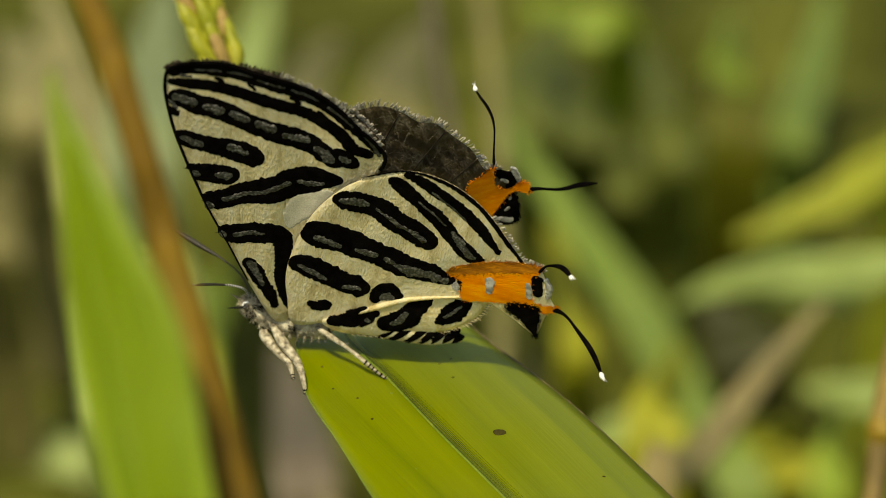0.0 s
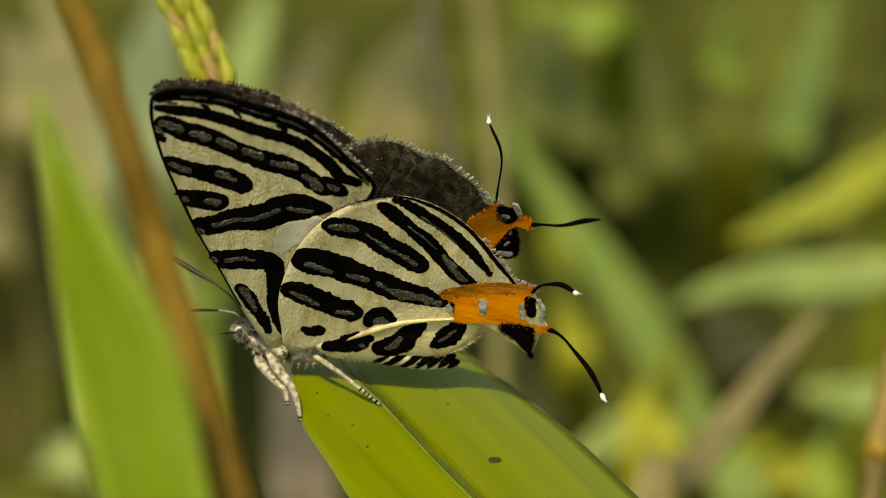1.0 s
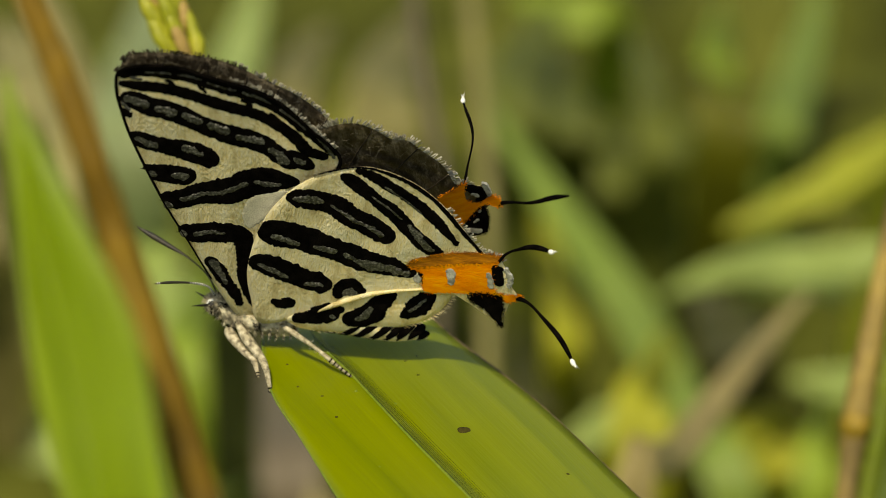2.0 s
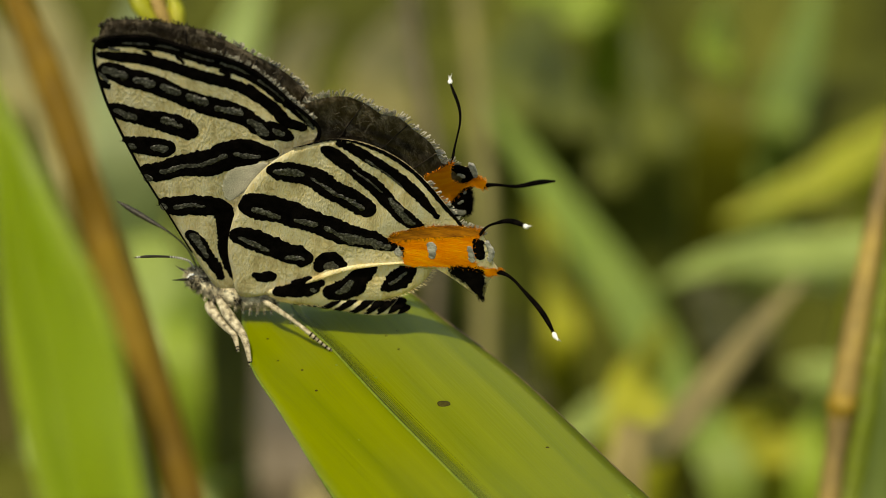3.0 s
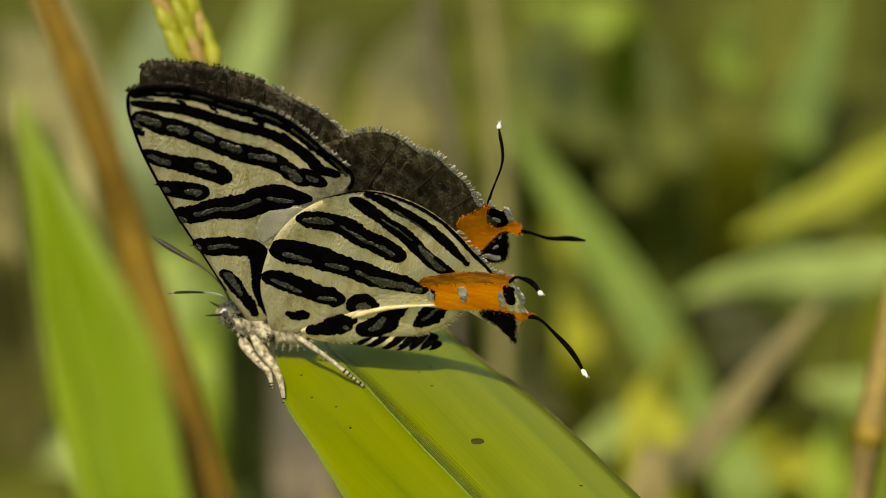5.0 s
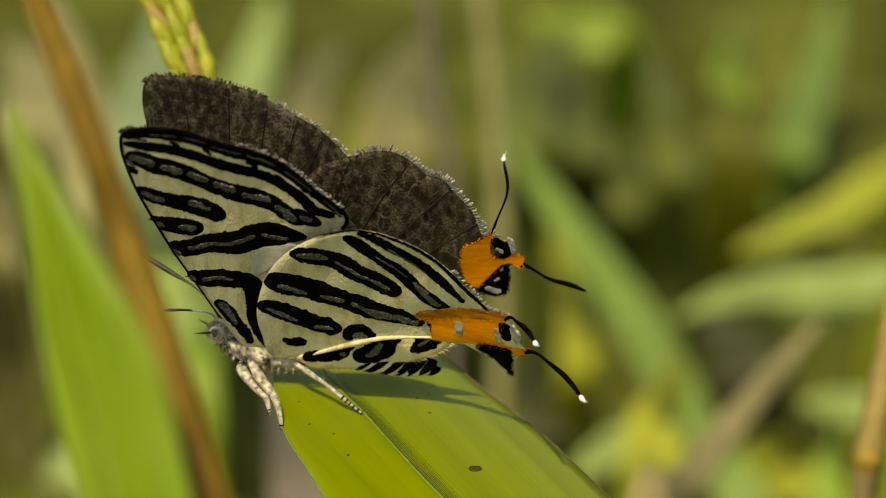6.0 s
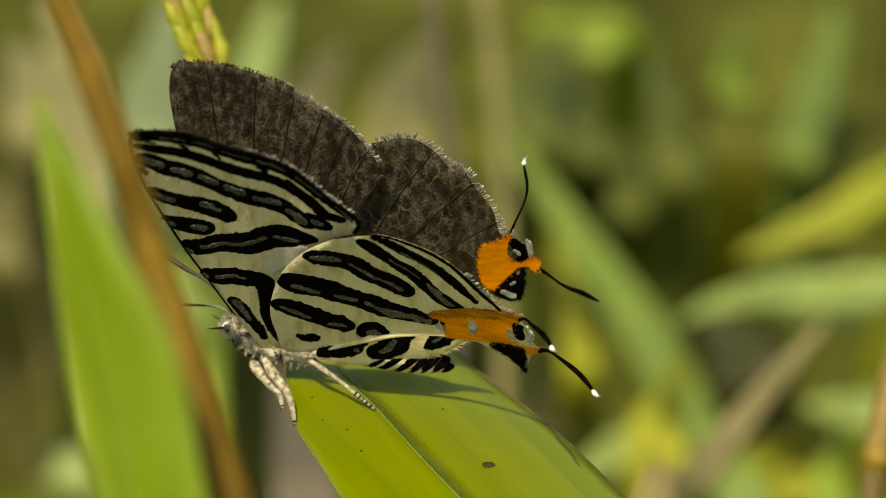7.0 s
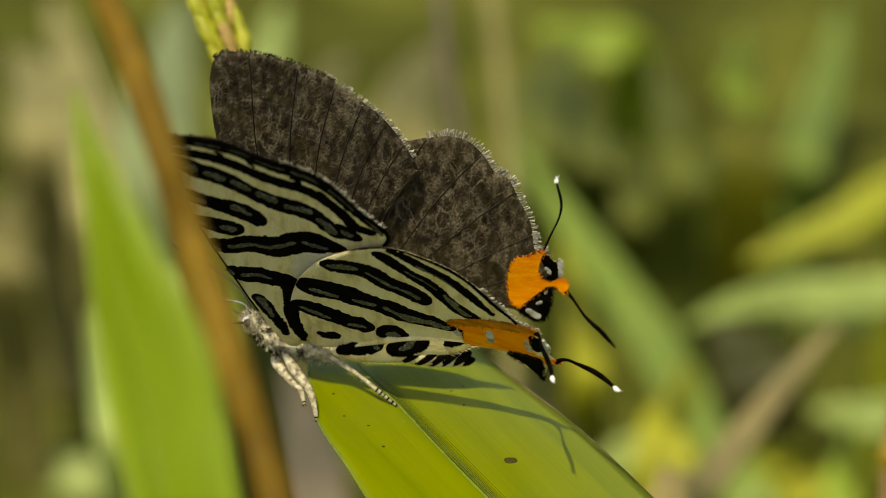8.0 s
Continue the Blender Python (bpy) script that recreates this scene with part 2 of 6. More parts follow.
def blade(bm, stations, rows=40, across=8, thick=0.00012, fold=(0.0, 0.0), wave=0.0, crease=0.0):
    """A leaf blade from (left edge, midrib, right edge) stations, with thickness; UV in metres, x across and y along."""
    uv = bm.loops.layers.uv.new("UVMap")
    run = [2 * k / across - 1 for k in range(across + 1)]
    if crease:
        # finer steps at the crease and over the raised veins beside it
        run = sorted([-1 + 0.1 * k for k in range(10)] + [-0.06, -0.035, -0.02, 0.0] + [0.0125 * k for k in range(1, 29)] + [0.4 + 0.1 * k for k in range(7)])
        across = len(run) - 1
    st = spline([np.concatenate([np.array(p, float) for p in s]) for s in stations], rows)
    top, low, along = [], [], 0.0
    for i, s in enumerate(st):
        a, m, b = Vector(s[:3]), Vector(s[3:6]), Vector(s[6:9])
        if i:
            along += (m - prev).length
        prev = m
        ahead = Vector(st[min(i + 1, rows - 1)][3:6] - st[max(i - 1, 0)][3:6]).normalized()
        nor = (b - a).cross(ahead).normalized()
        if nor.z < 0:
            nor = -nor
        wa, wb = (m - a).length, (b - m).length
        r1, r2 = [], []
        for k in range(across + 1):
            f = run[k]
            p = m.lerp(a, -f) if f < 0 else m.lerp(b, f)
            arch = (fold[0] if f < 0 else fold[1]) * (1 - (2 * abs(f) - 1) ** 2) * (wa if f < 0 else wb)
            p = p + nor * (arch + wave * noise.noise(Vector((along * 120, f * 2, 3.7))))
            if crease:
                p = p - nor * crease * ridge_dip(f)
            e = 0.25 + 0.75 * (1 - abs(f) ** 4)
            r1.append((bm.verts.new(p + nor * thick * e), f * (wa if f < 0 else wb), along))
            r2.append((bm.verts.new(p - nor * thick * e), f * (wa if f < 0 else wb), along))
        top.append(r1)
        low.append(r2)

    def quad(*q):
        try:
            face = bm.faces.new([v[0] for v in q])
        except ValueError:
            return
        for loop, v in zip(face.loops, q):
            loop[uv].uv = (v[1], v[2])
    for i in range(rows - 1):
        for k in range(across):
            quad(top[i][k], top[i][k + 1], top[i + 1][k + 1], top[i + 1][k])
            quad(low[i][k], low[i + 1][k], low[i + 1][k + 1], low[i][k + 1])
        quad(top[i][0], top[i + 1][0], low[i + 1][0], low[i][0])
        quad(top[i][across], low[i][across], low[i + 1][across], top[i + 1][across])
    for i in (0, rows - 1):
        for k in range(across):
            quad(top[i][k], low[i][k], low[i][k + 1], top[i][k + 1])
    bmesh.ops.recalc_face_normals(bm, faces=bm.faces)
    return bm


def ball(bm, centre, radii, turn=None, rings=10, sides=14):
    m = Matrix.Translation(centre) @ (turn or Matrix()) @ Matrix.Diagonal((*radii, 1))
    bmesh.ops.create_uvsphere(bm, u_segments=sides, v_segments=rings, radius=1, matrix=m)
    return bm


def hairs(bm, roots, length, width, rng, droop=0.3):
    """Short tapered hairs: roots are (place, direction)."""
    for p, d in roots:
        d = (d + Vector((rng.uniform(-1, 1), rng.uniform(-1, 1), rng.uniform(-1, 1))) * droop).normalized()
        a = d.orthogonal().normalized() * width
        b = d.cross(a)
        base = [bm.verts.new(p + a * math.cos(t) + b * math.sin(t)) for t in (0, 2.1, 4.2)]
        tip = bm.verts.new(p + d * length * rng.uniform(0.5, 1.2))
        for k in range(3):
            bm.faces.new((base[k], base[(k + 1) % 3], tip))
    return bm


def paddles(bm, roots, length, width, rng, droop=0.3):
    """Short flat blunt-ended fringe scales: roots are (place, direction)."""
    for p, d in roots:
        d = (d + Vector((rng.uniform(-1, 1), rng.uniform(-1, 1), rng.uniform(-1, 1))) * droop).normalized()
        a = d.orthogonal().normalized()
        b = d.cross(a)
        t = rng.uniform(0, 3.14)
        a, b = (a * math.cos(t) + b * math.sin(t)) * width, (b * math.cos(t) - a * math.sin(t)) * width * 0.4
        end = p + d * length * rng.uniform(0.55, 1.15)
        low = [bm.verts.new(p + s) for s in (a * 0.5, b, -a * 0.5)]
        top = [bm.verts.new(end + s) for s in (a, b, -a)]
        for k in range(3):
            bm.faces.new((low[k], low[(k + 1) % 3], top[(k + 1) % 3], top[k]))
        bm.faces.new(top)
    return bm


# ---- the butterfly ----
# wing plans in millimetres from the wing's root: x towards the tail, z up along the wing, and, for bands, the half-width
FORE_EDGE = [(-0.63, -0.18), (-1.88, 2.7), (-2.88, 5.67), (-3.72, 7.95), (-4.45, 10.57), (-5.15, 13.41), (-5.44, 15.45), (-5.5, 16.78), (-5.25, 17.9), (-4.4, 18.27), (-2.85, 18.24), (-1.45, 17.87), (0.23, 17.16), (1.91, 16.18), (3.31, 15), (4.43, 13.62), (5.23, 12.48), (5.68, 11.3), (4.8, 9.58), (2.79, 6.09), (1.16, 2.27), (0.31, -0)]
HIND_EDGE = [(-0.83, -0.39), (-1.35, 1.54), (-1.58, 3.02), (-1.5, 4.51), (-1.11, 6.45), (-0.44, 8.2), (0.6, 9.73), (1.83, 10.71), (3.25, 11.28), (4.71, 11.46), (6.08, 11.14), (7.38, 10.37), (8.75, 9.15), (9.85, 7.75), (10.81, 6.43), (11.76, 6.19), (12.3, 5.29), (12.64, 4.28), (13.01, 3.51), (12.61, 2.93), (12.27, 1.3), (11.43, 2.06), (10.61, 2.98), (9.03, 2.79), (7.48, 2.82), (5.68, 2.42), (3.33, 1.37), (1.29, 0.19)]
FOLD_EDGE = [(0.68, -0.09), (2.23, 0.53), (4.09, 1.11), (5.93, 1.68), (7.76, 1.77), (9.36, 1.46), (9.67, 0.98), (8.85, -0.09), (7.46, -0.9), (5.91, -1.35), (3.74, -1.44), (1.58, -0.99)]
FORE_BANDS = [
    [(-5.27, 17.64, 0.32), (-4.28, 17.94, 0.41), (-2.31, 17.72, 0.49), (-0.91, 17.23, 0.48), (0.49, 16.6, 0.44), (1.89, 15.73, 0.43), (3.3, 14.62, 0.42), (4.43, 13.34, 0.33), (5.39, 11.78, 0.23)],
    [(-5.3, 17.08, 0.19), (-4.06, 16.93, 0.34), (-2.37, 16.48, 0.38), (-0.97, 15.95, 0.41), (0.44, 15.31, 0.37), (1.85, 14.46, 0.36), (3.27, 13.38, 0.39), (3.97, 12.37, 0.36), (4.54, 11.96, 0.32), (4.98, 11.6, 0.18)],
    [(-5.3, 16.25, 0.45), (-4.13, 15.72, 0.64), (-2.46, 14.88, 0.64), (-1.05, 14.04, 0.64), (0.36, 13.34, 0.64), (1.79, 12.48, 0.59), (2.93, 11.58, 0.56), (3.22, 11.82, 0.52), (3.8, 11.35, 0.42), (4.2, 10.92, 0.2)],
    [(-5.36, 15.34, 0.18), (-5.04, 14.99, 0.25), (-4.85, 14.8, 0.11)],
    [(-5.16, 13.65, 0.33), (-4.58, 13.22, 0.58), (-3.44, 12.79, 0.58), (-2.58, 12.48, 0.66), (-1.44, 11.93, 0.74), (-0.64, 11.65, 0.59)],
    [(-4.86, 11.09, 0.44), (-4.14, 10.89, 0.6), (-3.12, 10.74, 0.68), (-1.99, 10.38, 0.6)],
    [(-4.09, 8.72, 0.48), (-3.37, 8.88, 0.68), (-2.17, 9.17, 0.72), (-0.67, 9.45, 0.91), (0.82, 9.86, 1.07), (2.01, 10.1, 0.84), (3.42, 10.02, 0.24)],
    [(-3.47, 6.42, 0.58), (-2.9, 6.42, 0.71), (-2, 6.42, 0.71), (-0.81, 6.38, 0.75), (0.25, 6.42, 0.58)],
    [(-0.25, 6.84, 0.29), (0.07, 5.88, 0.55), (0.06, 4.62, 0.45), (-0.06, 3.13, 0.4), (0.09, 1.62, 0.35), (0.54, 0.26, 0.26)],
    [(-2.93, 17.23, 0.07), (-2.68, 17.08, 0.14), (-2.41, 16.78, 0.07)],
    [(-1.29, 16.93, 0.07), (-1.05, 16.71, 0.13), (-0.86, 16.41, 0.06)],
    [(0.84, 15.88, 0.07), (1.14, 15.53, 0.13), (1.36, 15.23, 0.07)],
    [(2.21, 14.77, 0.07), (2.49, 14.43, 0.13), (2.71, 14.08, 0.07)],
    [(-1.97, 4.62, 0.27), (-1.53, 3.77, 0.44), (-1.12, 2.7, 0.4), (-0.7, 1.62, 0.3), (-0.49, 0.75, 0.16)],
    [(-5.42, 16.21, 0.07), (-5.37, 14.88, 0.07), (-4.99, 12.63, 0.08), (-4.36, 10.09, 0.08), (-3.8, 8.07, 0.08)],
]
FORE_CORES = [
    [(-5.11, 16.17, 0.21), (-4.55, 15.91, 0.29), (-3.85, 15.61, 0.29)],
    [(-3.63, 15.42, 0.21), (-3.02, 15.19, 0.29), (-2.51, 14.96, 0.25)],
    [(-2.31, 14.88, 0.21), (-1.89, 14.65, 0.29), (-1.27, 14.34, 0.25)],
    [(-1.04, 14.27, 0.25), (-0.48, 13.96, 0.33), (0.09, 13.65, 0.25)],
    [(0.37, 13.42, 0.2), (0.93, 13.03, 0.29), (1.74, 12.64, 0.25)],
    [(1.93, 12.32, 0.2), (2.5, 11.85, 0.28), (2.98, 11.38, 0.2)],
    [(3.22, 11.82, 0.12), (3.51, 11.58, 0.2), (3.8, 11.35, 0.1)],
    [(-4.92, 13.33, 0.17), (-4.44, 13.06, 0.25), (-3.74, 12.71, 0.21)],
    [(-2.52, 12.63, 0.17), (-2.01, 12.32, 0.29), (-1.44, 12.01, 0.21)],
    [(-4.43, 10.89, 0.21), (-4, 10.66, 0.26)],
    [(-3.26, 10.74, 0.18), (-2.83, 10.66, 0.26), (-2.34, 10.5, 0.17)],
    [(-3.92, 8.56, 0.22), (-3.63, 8.48, 0.27), (-3.39, 8.44, 0.23)],
    [(-3.01, 8.97, 0.13), (-1.87, 9.13, 0.17), (-0.67, 9.45, 0.17), (0.68, 9.98, 0.17)],
    [(0.97, 9.98, 0.13), (1.7, 9.78, 0.18), (2.44, 9.86, 0.13)],
    [(-3.27, 6.38, 0.27), (-2.85, 6.38, 0.27)],
    [(-2.55, 6.38, 0.18), (-1.7, 6.42, 0.23), (-0.81, 6.38, 0.18)],
    [(-1.8, 4.41, 0.18), (-1.48, 3.56, 0.22), (-1.13, 2.48, 0.18)],
    [(4.43, 13.65, 0.07), (4.99, 12.48, 0.1), (5.33, 11.58, 0.07)],
    [(-3.86, 17.83, 0.05), (-3.16, 17.75, 0.08), (-2.54, 17.64, 0.04)],
    [(-2.26, 17.57, 0.05), (-1.61, 17.49, 0.08), (-1.02, 17.31, 0.04)],
    [(-0.77, 17.16, 0.06), (-0.07, 16.82, 0.08), (0.63, 16.48, 0.06)],
    [(0.91, 16.29, 0.08), (1.61, 15.88, 0.1), (2.31, 15.38, 0.06)],
    [(2.73, 15.04, 0.06), (3.44, 14.43, 0.1), (4, 13.81, 0.06)],
    [(-4.65, 17.45, 0.08), (-4.31, 17.42, 0.1), (-4.03, 17.34, 0.04)],
    [(-5.27, 15.83, 0.07), (-5.12, 15.57, 0.11), (-4.91, 15.26, 0.06)],
]
HIND_BANDS = [
    [(1.68, 10.77, 0.08), (3.39, 11.34, 0.1), (4.71, 11.42, 0.12), (6.1, 11.02, 0.15), (7.46, 10.18, 0.18), (8.84, 8.92, 0.2), (9.94, 7.55, 0.23), (10.92, 6.28, 0.17)],
    [(3.85, 11.17, 0.15), (4.78, 10.87, 0.33), (6.41, 9.82, 0.36), (7.75, 8.75, 0.35), (8.71, 7.7, 0.3), (9.54, 6.57, 0.13)],
    [(3.1, 10.78, 0.22), (3.64, 10.46, 0.43), (4.8, 9.5, 0.45), (6, 8.33, 0.48), (7.06, 7.12, 0.48), (8.01, 6.18, 0.47), (8.8, 5.75, 0.27)],
    [(0.31, 9.12, 0.28), (1.03, 9.1, 0.68), (2.5, 8.75, 0.7), (3.78, 8, 0.71), (5.1, 7.08, 0.7), (6.08, 6.31, 0.55)],
    [(-1.11, 6.45, 0.74), (0.03, 6.5, 0.98), (1.59, 6.02, 0.88), (3.18, 5.42, 0.8), (4.77, 4.81, 0.77), (6.36, 4.33, 0.66), (7.5, 4.07, 0.33)],
    [(-1.52, 4.43, 0.45), (-0.49, 4.07, 0.77), (0.62, 3.64, 0.72), (1.53, 3.14, 0.69), (2.39, 2.88, 0.76), (3.03, 2.97, 0.43)],
    [(-0.21, 1.5, 0.16), (0.26, 1.18, 0.34), (0.74, 1.33, 0.42), (1.09, 1.47, 0.21)],
    [(3.34, 1.81, 0.25), (3.46, 2.43, 0.46), (3.96, 2.85, 0.6), (4.56, 2.51, 0.3), (4.5, 1.98, 0.16)],
    [(7.48, 4.66, 0.09), (7.85, 3.78, 0.13), (8.11, 3.17, 0.1)],
]
HIND_CORES = [
    [(0.67, 9.09, 0.16), (1.58, 8.98, 0.28), (2.34, 8.81, 0.16)],
    [(2.66, 8.61, 0.11), (3.81, 7.8, 0.18), (4.78, 7.2, 0.19), (5.61, 6.62, 0.15)],
    [(-0.4, 6.27, 0.2), (0.38, 6.05, 0.24), (1.18, 5.67, 0.16)],
    [(1.88, 5.6, 0.16), (2.57, 5.45, 0.2), (3.19, 5.29, 0.12)],
    [(3.51, 5.17, 0.16), (4.65, 4.58, 0.28), (6.06, 4.28, 0.33), (7.17, 4.02, 0.25)],
    [(-1.07, 4.15, 0.12), (-0.3, 3.76, 0.24), (0.67, 3.22, 0.16)],
    [(1.48, 2.74, 0.13), (2.1, 2.75, 0.21), (2.56, 2.73, 0.13)],
    [(3.62, 2.11, 0.12), (3.99, 2.34, 0.26), (4.41, 2.23, 0.13)],
    [(6.84, 7.67, 0.13), (7.57, 6.7, 0.24), (8.34, 5.98, 0.21)],
    [(4.8, 9.5, 0.07), (5.82, 8.59, 0.07), (6.5, 7.95, 0.07)],
    [(5.45, 10.28, 0.07), (6.62, 9.36, 0.07), (7.48, 8.55, 0.07)],
]
FOLD_BANDS = [
    [(0.92, -0.09, 0.27), (1.91, -0.09, 0.44), (2.84, 0.18, 0.63), (3.51, -0.09, 0.61)],
    [(3.7, -0, 0.43), (4.37, -0.27, 0.67), (5.15, -0, 0.69), (5.77, 0.67, 0.54), (6.69, 1.42, 0.2)],
    [(3.31, 0.53, 0.26), (3.83, 0.36, 0.26)],
    [(6.84, -0.27, 0.16), (7.61, 0.27, 0.51), (8.32, 0.98, 0.46), (8.81, 1.42, 0.16)],
]
FOLD_CORES = [
    [(4.37, -0.36, 0.13), (4.87, -0.09, 0.23), (5.31, 0.58, 0.14)],
    [(3.02, 0.09, 0.12), (3.3, -0.18, 0.12)],
    [(7.28, 0.18, 0.08), (7.77, 0.49, 0.12), (8.32, 0.98, 0.08)],
]
FAR_EDGE = [(0.9, 9.9), (2.6, 12.1), (3.88, 12.75), (4.77, 13.01), (5.66, 13.17), (6.69, 12.95), (7.6, 12.16), (8.25, 11.3), (9.12, 10.81), (9.88, 9.41), (10.62, 8.06), (11, 6.54), (11.54, 6.35), (11.83, 5.66), (12.44, 5.68), (12.69, 4.71), (13.05, 3.91), (12.4, 3.85), (12.12, 2.72), (11.67, 1.81), (10.87, 2.21), (10.05, 2.63), (7.48, 2.82), (5.68, 2.42), (3.33, 1.37), (1.29, 0.19), (-0.83, -0.39), (-1.35, 1.54), (-1.58, 3.02), (-1.5, 4.51), (-1.11, 6.45)]
HIND_ORANGE = [
    [(7.2, 4.96), (8.05, 5.43), (9.21, 5.89), (10.39, 6.15), (11.6, 6.25), (11.85, 5.99), (11.56, 5.52), (11.58, 4.76), (11.83, 3.77), (13.08, 3.65), (13.16, 3.36), (12.4, 3.07), (11.73, 3.37), (10.67, 3.25), (9.3, 3.05), (7.96, 2.98), (7.82, 4.2), (7.17, 4.45)],
]
HIND_SILVER = [
    [(7.56, 4.08, 0.15), (7.63, 3.53, 0.24)],
    [(9.24, 4.84, 0.21), (9.39, 4.18, 0.27), (9.4, 3.67, 0.18)],
    [(11.29, 5.06, 0.12), (11.48, 4.45, 0.18), (11.53, 3.9, 0.12)],
    [(12.19, 5.62, 0.12), (12.45, 4.89, 0.15), (12.47, 4.21, 0.12)],
]
HIND_BLACK = [
    [(11.62, 5.7, 0.24), (11.81, 4.88, 0.34), (11.97, 4.22, 0.28)],
    [(11.43, 5.34, 0.08), (12.08, 5.52, 0.13)],
]
FAR_ORANGE = [
    [(9.87, 5.48), (10.16, 5.94), (10.77, 6.13), (11.33, 6.4), (11.54, 6.27), (11.37, 5.71), (11.44, 4.84), (12.1, 4.42), (12.72, 4.67), (13.17, 4.15), (13.01, 3.68), (12.55, 4.03), (12.16, 4.09), (11.78, 3.8), (11.15, 3.2), (10.7, 2.71), (10.27, 2.92), (9.92, 3.43), (9.77, 4.55)],
]
HIND_DUSK = [
    [(7.18, 5.09), (8.18, 5.61), (9.2, 5.98), (10.38, 6.24), (11.58, 6.37), (11.89, 6.17), (11.08, 5.66), (9.32, 5.15), (7.25, 4.59)],
]
HIND_LOBE = [
    [(10.51, 3.27), (11.86, 3.52), (12.19, 3.22), (12.29, 2.36), (12.31, 1.22), (11.88, 1.6), (11.22, 2.25), (10.6, 2.63)],
]
FAR_LOBE = [
    [(12.21, 3.96), (12.32, 3), (12.04, 1.91), (11.12, 2.17), (10.7, 2.55), (11.21, 3.26), (11.78, 3.84)],
]
FAR_SILVER = [
    [(12.38, 5.91, 0.09), (12.59, 5.45, 0.21), (12.63, 4.71, 0.12)],
    [(11.7, 5.38, 0.11), (11.94, 5.16, 0.16), (12.05, 4.88, 0.09)],
    [(11.01, 2.67, 0.18), (11.37, 2.37, 0.22), (11.86, 2.11, 0.16)],
    [(11.51, 2.99, 0.08), (11.83, 3.17, 0.12)],
    [(11.9, 3.63, 0.07), (12.03, 3.84, 0.07)],
]
FAR_BLACK = [
    [(11.53, 6.1, 0.2), (11.89, 5.6, 0.27), (12.24, 5.26, 0.25), (12.29, 4.67, 0.18), (11.86, 4.67, 0.21)],
]
FORE_GREY = [[(0.46, 6.59, 0.19), (0.8, 7.54, 0.65), (1.51, 8.36, 0.87), (2.93, 9.21, 0.3)],]
HIND_LIP = [(1.22, 0.18), (3.03, 1.28), (5.07, 2.33), (7.46, 2.99), (7.91, 3.1)]
SHEET = 0.035           # half the wing's thickness, mm


def fore_bulge(u, v):
    """How far the forewing bows outward, in mm: slight, with folds along the veins."""
    a = math.atan2(u + 1.0, v + 1.5)
    return -0.2 * min(1, max(0, (u + 1) / 2)) + 0.09 * math.sin(a * 24) * min(1, max(0, (v - 2) / 6)) + 0.10 * noise.noise(Vector((u * 0.25, v * 0.25, 1)))


def hind_bulge(u, v):
    """The hindwing bows in at the middle, and its tail corner curls outward."""
    s = min(1.0, max(0.0, (u - 6.5) / 6.0))
    a = math.atan2(v + 1.0, u + 1.5)
    return 0.3 + 0.7 * s * s - 0.2 * math.sin(min(1, max(0, u / 8)) * math.pi) * min(1, max(0, v / 8)) + 0.05 * math.sin(a * 20) * min(1, max(0, (u + v - 4) / 6))


def fold_bulge(u, v):
    return 0.25 - 0.10 * (v + 0.3) ** 2 + 0.04 * noise.noise(Vector((u * 0.6, v * 0.6, 4)))


def at(u, v, w, side):
    return Vector((u * MM, -side * w * MM, v * MM))


def wing_sheet(edge, bulge, side, name, parent, mats, label, count=170, rings=16):
    rim = spline(edge, count, closed=True)
    rng = random.Random(7)
    c = sum(rim) / count
    bm = bmesh.new()
    both = []
    for sgn in (1, -1):
        mid = bm.verts.new(at(c[0], c[1], bulge(*c) + sgn * SHEET, side))
        grid = []
        for k in range(1, rings + 1):
            f = k / rings
            row = []
            for p in rim:
                u, v = c + (p - c) * f
                row.append(bm.verts.new(at(u, v, bulge(u, v) + sgn * SHEET * (0.4 if k == rings else 1), side)))
            grid.append(row)
        faces = []
        for i in range(count):
            j = (i + 1) % count
            faces.append(bm.faces.new((mid, grid[0][i], grid[0][j])))
            for k in range(rings - 1):
                faces.append(bm.faces.new((grid[k][i], grid[k + 1][i], grid[k + 1][j], grid[k][j])))
        for f in faces:
            f.material_index = 0 if sgn > 0 else 1
        both.append(grid[-1])
    for i in range(count):
        j = (i + 1) % count
        bm.faces.new((both[0][i], both[1][i], both[1][j], both[0][j])).material_index = 1
    bmesh.ops.recalc_face_normals(bm, faces=bm.faces)
    return part(name, bm, mats, parent, label), rim


# across a band: place from edge to edge, and height
BAND_ACROSS = ((-1.04, -0.9), (-0.97, 0.5), (-0.7, 1), (-0.35, 1), (0, 1), (0.35, 1), (0.7, 1), (0.97, 0.5), (1.04, -0.9))


